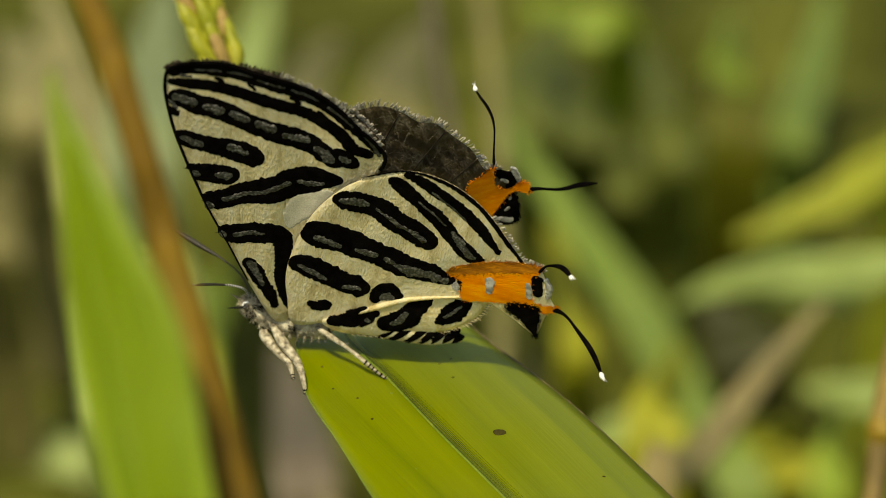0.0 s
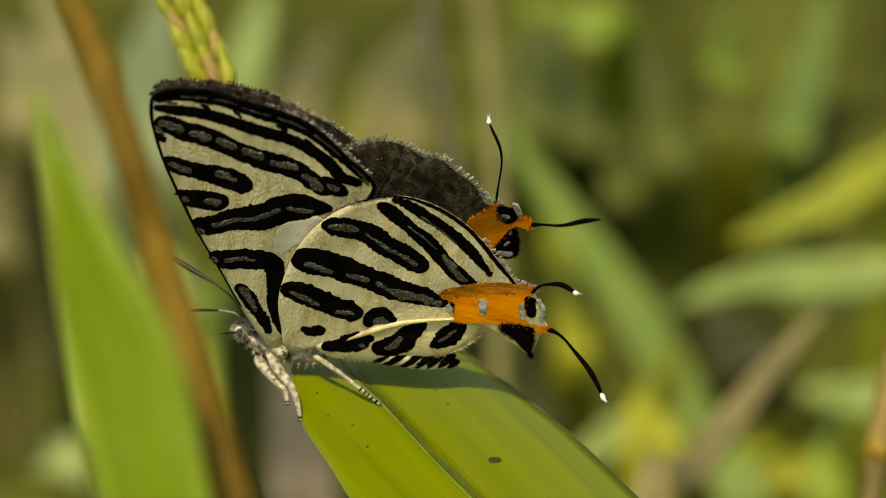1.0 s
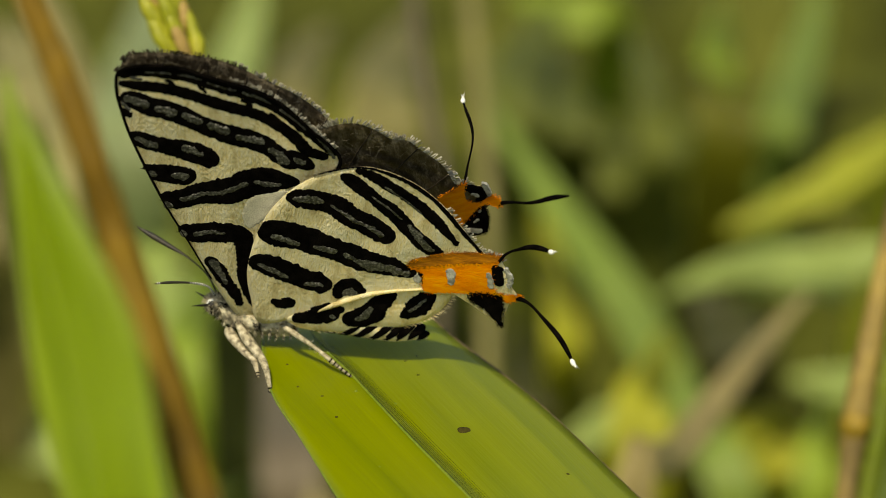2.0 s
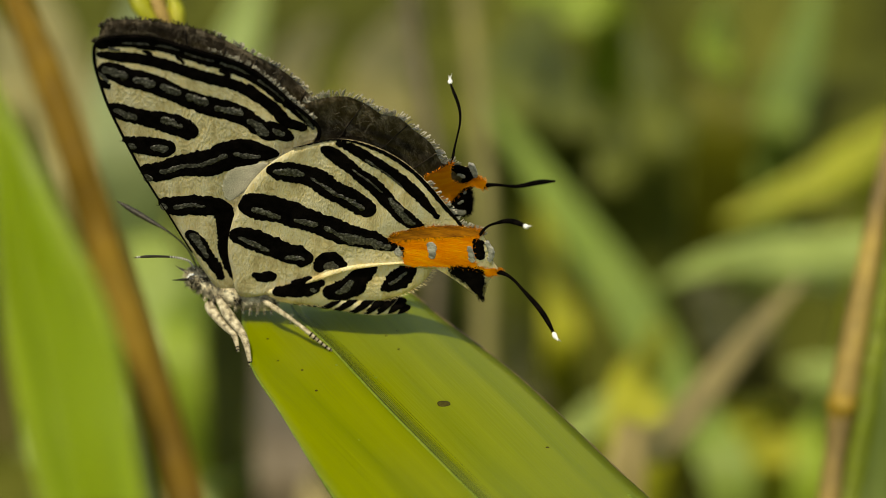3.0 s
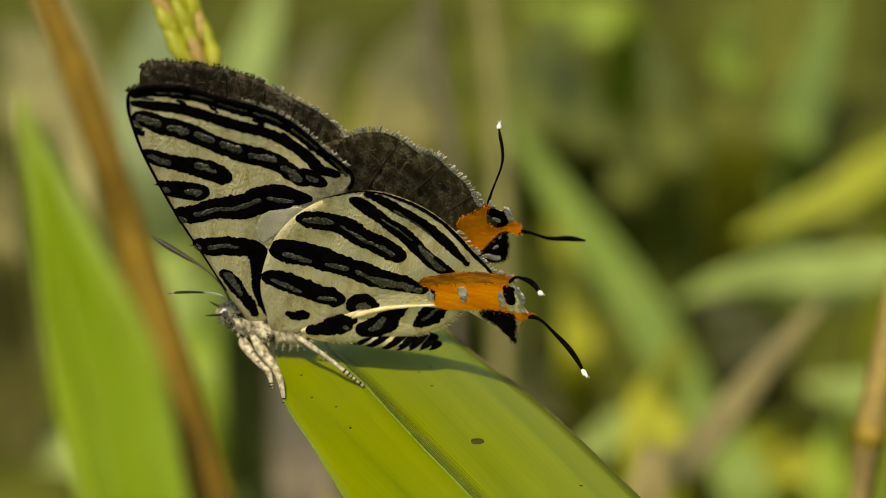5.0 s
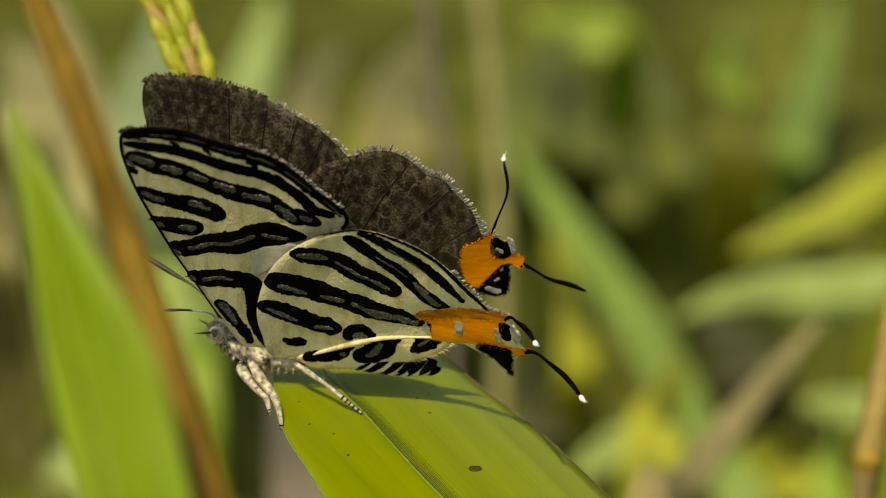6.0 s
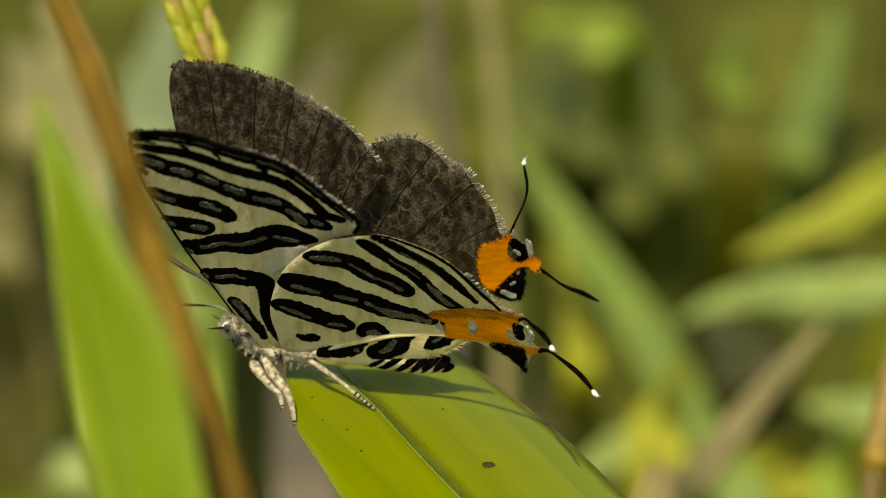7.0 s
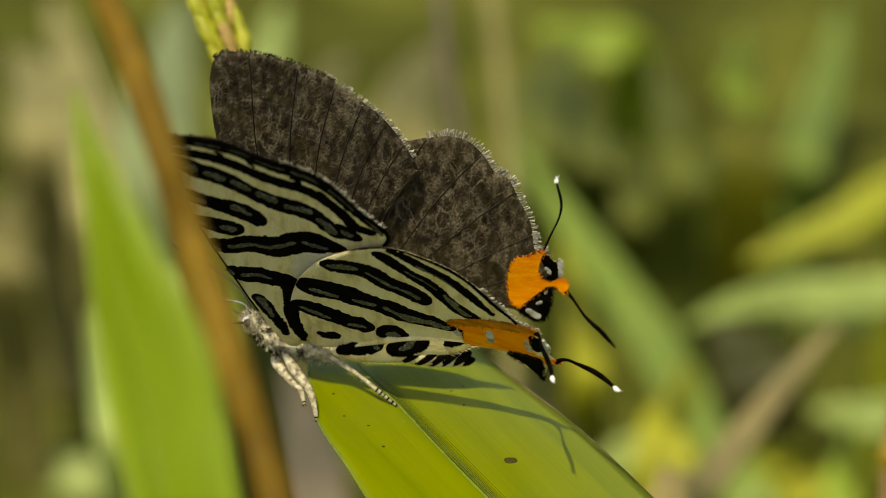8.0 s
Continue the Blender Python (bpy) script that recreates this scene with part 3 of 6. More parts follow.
def band(name, pts, bulge, side, mat, parent, lift=0.02, over=1, n=110, ragged=0.10, label="", seed=0, rim=None):
    """A band of raised scales on the wing; over: 1 on the underside, -1 on the upper side."""
    rows = spline(pts, n)
    bm = bmesh.new()
    grid = []
    steps = [float(np.hypot(*(b - a)[:2])) for a, b in zip(rows, rows[1:])]
    run = np.concatenate([[0], np.cumsum(steps)])
    for i, (u, v, h) in enumerate(rows):
        du, dv = (rows[min(i + 1, n - 1)] - rows[max(i - 1, 0)])[:2]
        q = math.hypot(du, dv) or 1
        nu, nv = -dv / q, du / q
        d = min(run[i], run[-1] - run[i]) / max(h * 0.9, 1e-6)
        cap = math.sqrt(max(0, 1 - (1 - d) ** 2)) if d < 1 else 1
        row = []
        for s, z in BAND_ACROSS:
            edge = 1 + ragged * (1.7 * noise.noise(Vector((u * 0.9 + seed, v * 0.9, s * 2))) + 1.0 * noise.noise(Vector((u * 2.7 + seed, v * 2.7, s * 2))) + 0.7 * noise.noise(Vector((u * 11, v * 11 + seed, s * 3))))
            a = s * (h * max(0.03, cap) * edge + cap * (0.03 * noise.noise(Vector((u * 23, v * 23, s * 5 + seed))) + 0.09 * noise.noise(Vector((u * 6, v * 6, s * 5 + seed)))))
            x, y = u + nu * a, v + nv * a
            if rim is not None and not inside(x, y, rim):
                for pull in (0.85, 0.7, 0.5, 0.3, 0.1, 0.0):
                    x, y = u + nu * a * pull, v + nv * a * pull
                    if inside(x, y, rim):
                        break
            row.append(bm.verts.new(at(x, y, bulge(x, y) + over * (SHEET + lift * z), side)))
        grid.append(row)
    for a, b in zip(grid, grid[1:]):
        for k in range(len(BAND_ACROSS) - 1):
            bm.faces.new((a[k], a[k + 1], b[k + 1], b[k]))
    bmesh.ops.recalc_face_normals(bm, faces=bm.faces)
    return part(name, bm, mat, parent, label)


def patch(name, edge, bulge, side, mat, parent, lift, over=1, cell=0.05, label="", seed=0, fuzz=0.1):
    """A field of overlapping scales within an outline on the wing, with an uneven border and loose scales along it."""
    rim = [np.array(p) for p in spline(edge, 120, closed=True)]
    rng = random.Random(seed)
    u0, v0 = np.min(rim, axis=0) - 0.2
    u1, v1 = np.max(rim, axis=0) + 0.2
    nu, nv = int((u1 - u0) / cell), int((v1 - v0) / cell)
    bm = bmesh.new()
    got = {}

    def corner(i, j):
        if (i, j) not in got:
            u, v = u0 + i * cell + rng.uniform(-0.3, 0.3) * cell, v0 + j * cell + rng.uniform(-0.3, 0.3) * cell
            got[i, j] = bm.verts.new(at(u, v, bulge(u, v) + over * (SHEET + lift), side))
        return got[i, j]
    for i in range(nu):
        for j in range(nv):
            u, v = u0 + (i + 0.5) * cell, v0 + (j + 0.5) * cell
            q = (u + fuzz * noise.noise(Vector((u * 5, v * 5, seed))) + 0.6 * fuzz * noise.noise(Vector((u * 17, v * 17, seed))),
                 v + fuzz * noise.noise(Vector((u * 5, v * 5, seed + 5))) + 0.6 * fuzz * noise.noise(Vector((u * 17, v * 17, seed + 5))))
            if inside(*q, rim):
                bm.faces.new((corner(i, j), corner(i + 1, j), corner(i + 1, j + 1), corner(i, j + 1)))
    c = sum(rim) / len(rim)
    roots = []
    for k in range(260):
        u, v = rim[rng.randrange(120)] + np.array([rng.uniform(-0.08, 0.08), rng.uniform(-0.08, 0.08)])
        d = np.array([u, v]) - c
        roots.append((at(u, v, bulge(u, v) + over * (SHEET + lift), side), (at(d[0], d[1], 0, 1).normalized() + Vector((0.5, -0.12 * side * over, -0.2))).normalized()))
    hairs(bm, roots, 0.16 * MM, 0.02 * MM, rng, 0.7)
    return part(name, bm, mat, parent, label)


def inside(u, v, rim):
    """Whether a place of the plan lies within the rim."""
    hit = False
    for p, q in zip(rim, rim[1:] + rim[:1]):
        if (p[1] > v) != (q[1] > v) and u < (q[0] - p[0]) * (v - p[1]) / (q[1] - p[1]) + p[0]:
            hit = not hit
    return hit


def edge_of(rim, pts):
    """The rim, where a band comes near it; None where it runs well inside."""
    near = min(math.hypot(p[0] - q[0], p[1] - q[1]) - q[2] for p in rim[::2] for q in spline(pts, 12))
    return rim if near < 0.35 else None


def fringe(rim, first, last, bulge, side, parent, seed, each=9, length=0.5, mat=None, label="short grey-white fringe hairs"):
    """Short grey hairs along a stretch of the wing's rim."""
    rng = random.Random(seed)
    c = sum(rim) / len(rim)
    roots = []
    for i in range(int(first * len(rim)), int(last * len(rim))):
        p, q = rim[i], rim[(i + 1) % len(rim)]
        thick = 0.55 + 1.2 * noise.noise(Vector((i * 0.31, seed, 0)))
        for k in range(max(1, int(each * thick))):
            f = rng.random()
            u, v = p + (q - p) * f
            t = q - p
            out = np.array([-t[1], t[0]])
            if out @ (p - c) < 0:
                out = -out
            out = out / (np.linalg.norm(out) + 1e-9)
            roots.append((at(u, v, bulge(u, v), side), Vector((out[0], 0, out[1]))))
    return part("fringe", paddles(bmesh.new(), roots, length * MM, 0.045 * MM, rng, 0.35), mat or FRINGE, parent, label, smooth=False)


def tail(parent, length, width, tip, bend, place, label, bow=0.0):
    """A thread-like hindwing tail along its own +x, with or without a white tip."""
    bm = bmesh.new()
    L = length * MM
    pts = [(L * f, (bow * math.sin(f * math.pi) + 0.05 * math.sin(f * 9)) * MM, (bend * math.sin(f * math.pi) + 0.04 * math.sin(f * 11)) * MM) for f in (0, 0.14, 0.28, 0.42, 0.56, 0.7, 0.84, 1.0)]
    tube(bm, pts, [width * MM * w for w in (1.2, 0.75, 0.6, 0.7, 0.95, 1.15, 1.1, 0.4)], 7, 30, 0.6)
    ob = part("tail", bm, BLACK, parent, label)
    if tip:
        b2 = bmesh.new()
        tube(b2, [(L * 0.955, 0, bend * MM * 0.14), (L * 0.975, 0, bend * MM * 0.1), (L, 0, 0), (L * 1.04, 0, -0.02 * MM)],
             [0.06 * MM, 0.13 * MM, 0.13 * MM, 0.03 * MM], 8, 10)
        rng = random.Random(3)
        hairs(b2, [(Vector((L * rng.uniform(0.98, 1.03), 0, 0)), Vector((1, 0, 0))) for _ in range(24)], 0.3 * MM, 0.03 * MM, rng, 0.4)
        part("tail_tip", b2, WHITE, ob, "white brush-like tip")
    ob.location = place
    return ob


butterfly = tagged(new("butterfly"), "cream butterfly with black stripes and orange tail lobes on a leaf", "butterfly")
butterfly.location = (0, 0, 0.3)

wings = {}
for side, who in ((1, "near"), (-1, "far")):
    w, rim = wing_sheet(FORE_EDGE, fore_bulge, side, "forewing", butterfly, [CREAM, BROWN], "cream forewing with black bands, dark brown above")
    wings[who, "fore"] = w
    for i, b in enumerate(FORE_BANDS):
        band("stripe", b, fore_bulge, side, BLACK, w, seed=i, rim=edge_of(rim, b))
    for i, b in enumerate(FORE_CORES):
        band("silver_streak", b, fore_bulge, side, SILVER, w, lift=0.028, seed=i, ragged=0.6, n=60)
    for b in FORE_GREY:
        band("grey_patch", b, fore_bulge, side, PALEGREY, w, lift=0.016, ragged=0.05, label="pale grey scaled patch")
    fringe(rim, 0.55, 0.74, fore_bulge, side, w, 11, 9, 0.28)
    fringe(rim, 0.36, 0.57, fore_bulge, side, w, 13, 8, 0.2, BROWN, "short dark fringe hairs")
    fore_rim = rim
    inner = [p + (sum(rim) / len(rim) - p) * 0.012 for p in rim]
    if side > 0:
        part("costa", tube(bmesh.new(), [at(u, v, fore_bulge(u, v) + 0.02, side) for u, v in inner[8:74]], [(0.045 + 0.05 * min(1, k / 40)) * MM for k in range(66)], 8), BLACK, w, "thin black leading edge")
        part("outer_margin", tube(bmesh.new(), [at(u, v, fore_bulge(u, v) + 0.02, side) for u, v in inner[66:136]], [0.11 * MM] * 70, 8), BLACK, w, "black outer margin")
    h, rim = wing_sheet(HIND_EDGE if side > 0 else FAR_EDGE, hind_bulge, side, "hindwing", butterfly, [CREAM, BROWN], "cream hindwing with black bands, dark brown above")
    wings[who, "hind"] = h
    for i, b in enumerate(HIND_BANDS):
        band("stripe", b, hind_bulge, side, BLACK, h, seed=20 + i, rim=edge_of(rim, b) if side > 0 else None)
    for i, b in enumerate(HIND_CORES):
        band("silver_streak", b, hind_bulge, side, SILVER, h, lift=0.028, seed=40 + i, ragged=0.6, n=60)
    for over in (1, -1):
        for i, b in enumerate(HIND_ORANGE if side > 0 else FAR_ORANGE):
            patch("orange_patch", b, hind_bulge, side, ORANGE, h, 0.028, over, seed=60 + i, label="bright orange tail patch")
        if side > 0:
            patch("dusky_patch", HIND_DUSK[0], hind_bulge, side, DUSK, h, 0.033, over, seed=65, label="dusky orange band above the patch")
        patch("black_lobe", (HIND_LOBE if side > 0 else FAR_LOBE)[0], hind_bulge, side, BLACK, h, 0.036, over, seed=66, label="ragged black lobe beside the tail")
        for i, b in enumerate(HIND_SILVER if side > 0 else FAR_SILVER):
            band("silver_spot", b, hind_bulge, side, BRIGHT, h, lift=0.048, over=over, seed=70 + i, n=40, ragged=0.35, label="silvery white spot")
        for i, b in enumerate(HIND_BLACK if side > 0 else FAR_BLACK):
            band("black_spot", b, hind_bulge, side, BLACK, h, lift=0.04, over=over, seed=80 + i, n=50, label="black tail spot")
    fringe(rim, *((0.43, 0.55) if side > 0 else (0.09, 0.40)), hind_bulge, side, h, 12, 10, 0.28 if side > 0 else 0.4)
    lip = spline(HIND_LIP, 30)
    part("wing_lip", tube(bmesh.new(), [at(u, v, hind_bulge(u, v) + 0.06, side) for u, v in lip], [(0.07 + 0.09 * math.sin(math.pi * min(1, i / 20))) * MM for i in range(30)], 8),
         CREAM, h, "rounded cream lip of the wing")
    # dark veins on the upper side and pale ones on the underside, fanning out from the root
    for wing, bulge, edge, fan, far_ in ((w, fore_bulge, fore_rim, [math.radians(q) for q in (-12, -4, 3, 9, 15, 21, 27)], 19), (h, hind_bulge, rim, [math.radians(q) for q in (8, 20, 32, 44, 56, 66, 76)], 15)):
        for q in fan:
            run = [(d * math.sin(q) + 0.3 * math.sin(d * 0.4), d * math.cos(q)) for d in np.arange(3.5, far_, 0.35)]
            spare = [] if wing is w else HIND_ORANGE if side > 0 else FAR_ORANGE + FAR_LOBE
            run_in = [p for p in run if inside(*p, edge)]
            run = []
            for p in run_in:
                if any(inside(*p, [np.array(z) for z in o]) for o in spare):
                    break
                run.append(p)
            if len(run) > 6:
                part("vein", tube(bmesh.new(), [at(*p, bulge(*p) - SHEET, side) for p in run], [0.036 * MM] * len(run), 6), VEIN, wing, "dark raised vein")
                part("vein", tube(bmesh.new(), [at(*p, bulge(*p) + SHEET - 0.035, side) for p in run], [0.042 * MM] * len(run), 6), PALEVEIN, wing, "pale raised vein")
    # pale scuffs on the dark upper side
    rng = random.Random(5)
    for wing, bulge, edge, (u0, u1, v0, v1) in ((w, fore_bulge, fore_rim, (-6, 6, 3, 18)), (h, hind_bulge, rim, (0.5, 10, 2, 12))):
        bm = bmesh.new()
        for _ in range(380):
            u, v = rng.uniform(u0, u1), rng.uniform(v0, v1)
            if noise.noise(Vector((u * 0.5, v * 0.5, 8))) < rng.uniform(-0.25, 0.3):
                continue
            a = rng.choice((0.2, 0.9, 1.5, 2.6)) + rng.uniform(-0.4, 0.4)
            walk_, wide = [(u, v)], rng.uniform(0.005, 0.015)
            for _k in range(rng.randrange(3, 9)):
                a += rng.uniform(-0.8, 0.8)
                u, v = u + 0.09 * math.cos(a), v + 0.09 * math.sin(a)
                walk_.append((u, v))
            if all(inside(*p, edge) for p in walk_):
                tube(bm, [at(*p, bulge(*p) - SHEET - 0.001, side) for p in walk_], [max(0.002, wide * rng.uniform(0.2, 1)) * MM for _p in walk_], 4)
        part("scale_wear", bm, SCUFF, wing, "pale worn scale marks", smooth=False)

TAILS, BODY = {}, []
TAILS["near", 1] = tail(wings["near", "hind"], 5.0, 0.13, True, 0.5, (0.011817, -0.000835, 0.006029), "thin black white-tipped tail")
TAILS["near", 2] = tail(wings["near", "hind"], 5.9, 0.13, True, 0.75, (0.012993, -0.000982, 0.003424), "thin black white-tipped tail")
TAILS["far", 2] = tail(wings["far", "hind"], 5.0, 0.13, False, -0.12, (0.013015, 0.001012, 0.003914), "thin black tail")
TAILS["far", 1] = tail(wings["far", "hind"], 5.0, 0.1, True, 0.5, (0.01151, 0.00075, 0.006361), "thin black white-tipped tail", -0.5)

# the fold of the hindwing that wraps the abdomen
for side in (1, -1):
    f, _ = wing_sheet(FOLD_EDGE, fold_bulge, side, "wing_fold", butterfly, [CREAM, CREAM], "cream wing fold with black bars along the abdomen", 90, 8)
    for i, b in enumerate(FOLD_BANDS):
        band("stripe", [(u, v, h * 1.15) for u, v, h in b], fold_bulge, side, BLACK, f, seed=100 + i)
    for i, b in enumerate(FOLD_CORES):
        band("silver_streak", b, fold_bulge, side, SILVER, f, lift=0.03, seed=120 + i, ragged=0.3, n=24)
    b2 = bmesh.new()
    hairs(b2, [(at(u, v, fold_bulge(u, v), side), Vector((1, 0, -0.3))) for u, v in (spline(FOLD_EDGE, 90, True)[k] for k in range(42, 88)) for _ in range(9)], 0.34 * MM, 0.014 * MM, random.Random(4), 0.3)
    part("fold_hairs", b2, CREAM, f, "pale hairs on the fold's edge", smooth=False)
    f.matrix_basis = pose(0.000653, -0.0014, 0.001433, 17, -0, 0) if side > 0 else pose(0.000653, 0.0014, 0.001433, 17, -0, 0)
    BODY.append(f)

# body
thorax_bm = bmesh.new()
tube(thorax_bm, [(-0.00261, 0, 0.00136), (-0.00185, 0, 0.00082), (-0.00061, 0, 0.00043), (0.00063, 0, 0.00022), (0.00172, 0, 0.00007)], [0.4 * MM, 0.75 * MM, 0.9 * MM, 0.9 * MM, 0.75 * MM], 14, 14)
body = part("thorax", thorax_bm, FUR, butterfly, "furry grey-cream thorax")
BODY.append(body)
rng = random.Random(21)
fur = bmesh.new()
roots = [(v.co.copy(), (v.normal + Vector((0.5, 0, -0.1))).normalized()) for v in body.data.vertices for _ in range(7)]
part("fur", hairs(fur, roots, 0.3 * MM, 0.035 * MM, rng, 0.6), FUR, body, "pale body hair", smooth=False)
rng2 = random.Random(8)
for k in range(34):
    # dark tufts among the pale hair of the thorax
    v = body.data.vertices[rng2.randrange(len(body.data.vertices))]
    part("dark_tuft", hairs(bmesh.new(), [(v.co + Vector((rng2.uniform(-1, 1), 0, rng2.uniform(-1, 1))) * 0.22 * MM, (v.normal + Vector((0.7, 0, -0.1))).normalized()) for _ in range(26)],
                            0.4 * MM, 0.022 * MM, rng2, 0.4), BLACK, body, "black hair tuft", smooth=False)
abd_bm = bmesh.new()
ABD = [(0.00126, 0, 0.00057), (0.00314, -0.0002, 0.00061), (0.005, -0.0004, 0.00044), (0.00671, -0.0005, 0.00011), (0.00796, -0.0006, -0.00012), (0.00896, -0.0006, -0.00059)]
ABD_R = [0.7 * MM, 0.85 * MM, 0.9 * MM, 0.85 * MM, 0.62 * MM, 0.06 * MM]
tube(abd_bm, ABD, ABD_R, 14, 26)
abdomen = part("abdomen", abd_bm, CREAM, butterfly, "cream abdomen with slanting black bands")
BODY.append(abdomen)
for i in range(9):
    f = 0.24 + 0.083 * i
    rows = spline([(*p, r) for p, r in zip(ABD, ABD_R)], 101)
    c, d = rows[int(f * 100)], rows[int(f * 100) + 1][:3] - rows[int(f * 100) - 1][:3]
    d = Vector(d).normalized()
    lean = (d + Vector((0, 0, -0.75))).normalized()
    r, wd = float(c[3]), 0.22 * MM
    bm = bmesh.new()
    ring = []
    for k in range(20):
        a = 2 * math.pi * k / 20
        up = Vector((0, math.cos(a), 0)) + (Vector((0, 0, 1)) - d * d.z).normalized() * math.sin(a)
        sh = d * (0.75 * math.sin(a) * r)
        ring.append([bm.verts.new(Vector(c[:3]) + up * (r * q + 0.03 * MM * z) + sh + d * wd * o) for o, q, z in ((-1.2, 1, -0.4), (-0.9, 1, 1), (0.9, 1, 1), (1.2, 1, -0.4))])
    for k in range(20):
        a, b = ring[k], ring[(k + 1) % 20]
        for o in range(3):
            bm.faces.new((a[o], a[o + 1], b[o + 1], b[o]))
    bmesh.ops.recalc_face_normals(bm, faces=bm.faces)
    part("abdomen_band", bm, BLACK, abdomen)
head_bm = ball(bmesh.new(), (-0.00274, 0, 0.00132), (0.5 * MM, 0.5 * MM, 0.52 * MM))
head = part("head", head_bm, FUR, butterfly, "small grey head with dark eyes")
BODY.append(head)
roots = [(v.co.copy(), v.normal.copy()) for v in head.data.vertices for _ in range(5)]
part("fur", hairs(bmesh.new(), roots, 0.26 * MM, 0.018 * MM, rng, 0.6), FUR, head, "pale head hair", smooth=False)
for s in (1, -1):
    part("eye", ball(bmesh.new(), Vector((-0.00274, 0, 0.00132)) + Vector((-0.10 * MM, -s * 0.30 * MM, 0.06 * MM)), (0.24 * MM, 0.24 * MM, 0.3 * MM)), EYE, head, "dark oval compound eye")
    part("eye_rim", ball(bmesh.new(), Vector((-0.00274, 0, 0.00132)) + Vector((-0.07 * MM, -s * 0.26 * MM, 0.05 * MM)), (0.33 * MM, 0.17 * MM, 0.39 * MM)), WHITE, head, "white rim round the eye")
    palp = Vector((-0.00289, 0, 0.00136)) + Vector((0, -s * 0.25 * MM, 0))
    tipp = Vector((-0.00389, -0.0006, 0.00166) if s > 0 else (-0.0038, 0.0003, 0.00172)) + Vector((0, -s * 0.3 * MM, 0))
    part("palp", tube(bmesh.new(), [palp, palp.lerp(tipp, 0.5), tipp], [0.09 * MM, 0.07 * MM, 0.015 * MM], 8, 8), HORN, head, "dark pointed palp")
for pts, club in (([(-0.00263, -0.0004, 0.00204), (-0.00291, -0.0009, 0.00285), (-0.00347, -0.0014, 0.00333), (-0.00425, -0.0019, 0.00368), (-0.00503, -0.0024, 0.00395), (-0.00563, -0.0028, 0.0041)], 0.085), ([(-0.00257, 0.0005, 0.00154), (-0.00315, 0.0009, 0.00264), (-0.00415, 0.0014, 0.00339), (-0.00523, 0.0019, 0.00387), (-0.00624, 0.0023, 0.00433), (-0.00706, 0.0026, 0.00473)], 0.16)):
    rr = [0.055, 0.05, 0.05, club * 0.85, club, 0.03]
    a = part("antenna", tube(bmesh.new(), pts, [r * MM for r in rr], 8, 40), HORN, butterfly, "dark slender clubbed antenna")
    BODY.append(a)
    if club < 0.1:
        rows = spline(pts, 60)
        bm = bmesh.new()
        for k in range(3, 56, 2):
            p, q = Vector(rows[k]), Vector(rows[k + 1])
            tube(bm, [p, p.lerp(q, 0.7)], [0.062 * MM] * 2, 7)
        part("white_rings", bm, WHITE, a, "fine white rings")
LEGS = [[(-0.00144, -0.0008, 0.00053), (-0.00084, -0.0018, 0.00003), (-0.00007, -0.0028, -0.0005), (0.00024, -0.0036, -0.00077), (0.00041, -0.0042, -0.0012), (0.00049, -0.0044, -0.00176)], [(-0.00169, 0, -0.00007), (-0.00191, -0.0006, -0.00016), (-0.00117, -0.0018, -0.00054), (-0.00052, -0.0026, -0.00072), (-0.00031, -0.0032, -0.00094), (-0.00021, -0.0036, -0.00127)], [(0.00098, -0.0008, 0.00038), (0.00178, -0.0016, 0.00027), (0.00286, -0.002, -0.00036), (0.00364, -0.0024, -0.00084), (0.00422, -0.0026, -0.00129), (0.00484, -0.0028, -0.00171)]]
for n_, pts in enumerate(LEGS):
    lg = part("leg", tube(bmesh.new(), pts, [q * MM for q in ((0.15, 0.31, 0.23, 0.18, 0.13, 0.08) if n_ < 2 else (0.13, 0.16, 0.10, 0.13, 0.09, 0.06))], 9, 30), LEG, butterfly, "cream scaled leg with black-ringed foot")
    rows = spline(pts, 60)
    bm = bmesh.new()
    for k in range(36, 59, 4):
        p, q = Vector(rows[k]), Vector(rows[k + 1])
        tube(bm, [p, p.lerp(q, 1.2)], [(0.15 if k < 44 else 0.115) * MM] * 2, 9)
    part("foot_rings", bm, BLACK, lg, "black foot rings")
    roots = [(Vector(rows[rng.randrange(2, 40)]), Vector((rng.uniform(-1, 1), rng.uniform(-1, 1), rng.uniform(-1, 0.4))).normalized()) for _ in range(130)]
    part("leg_hairs", hairs(bmesh.new(), roots, 0.3 * MM, 0.02 * MM, rng, 0.4), FUR, lg, "fine pale leg hair", smooth=False)


# ---- the plants round it ----
def thing(name, label, category, group="", at_=(0, 0, 0), kind=""):
    ob = tagged(new(name), label, category, group, kind)
    ob.location = at_
    return ob


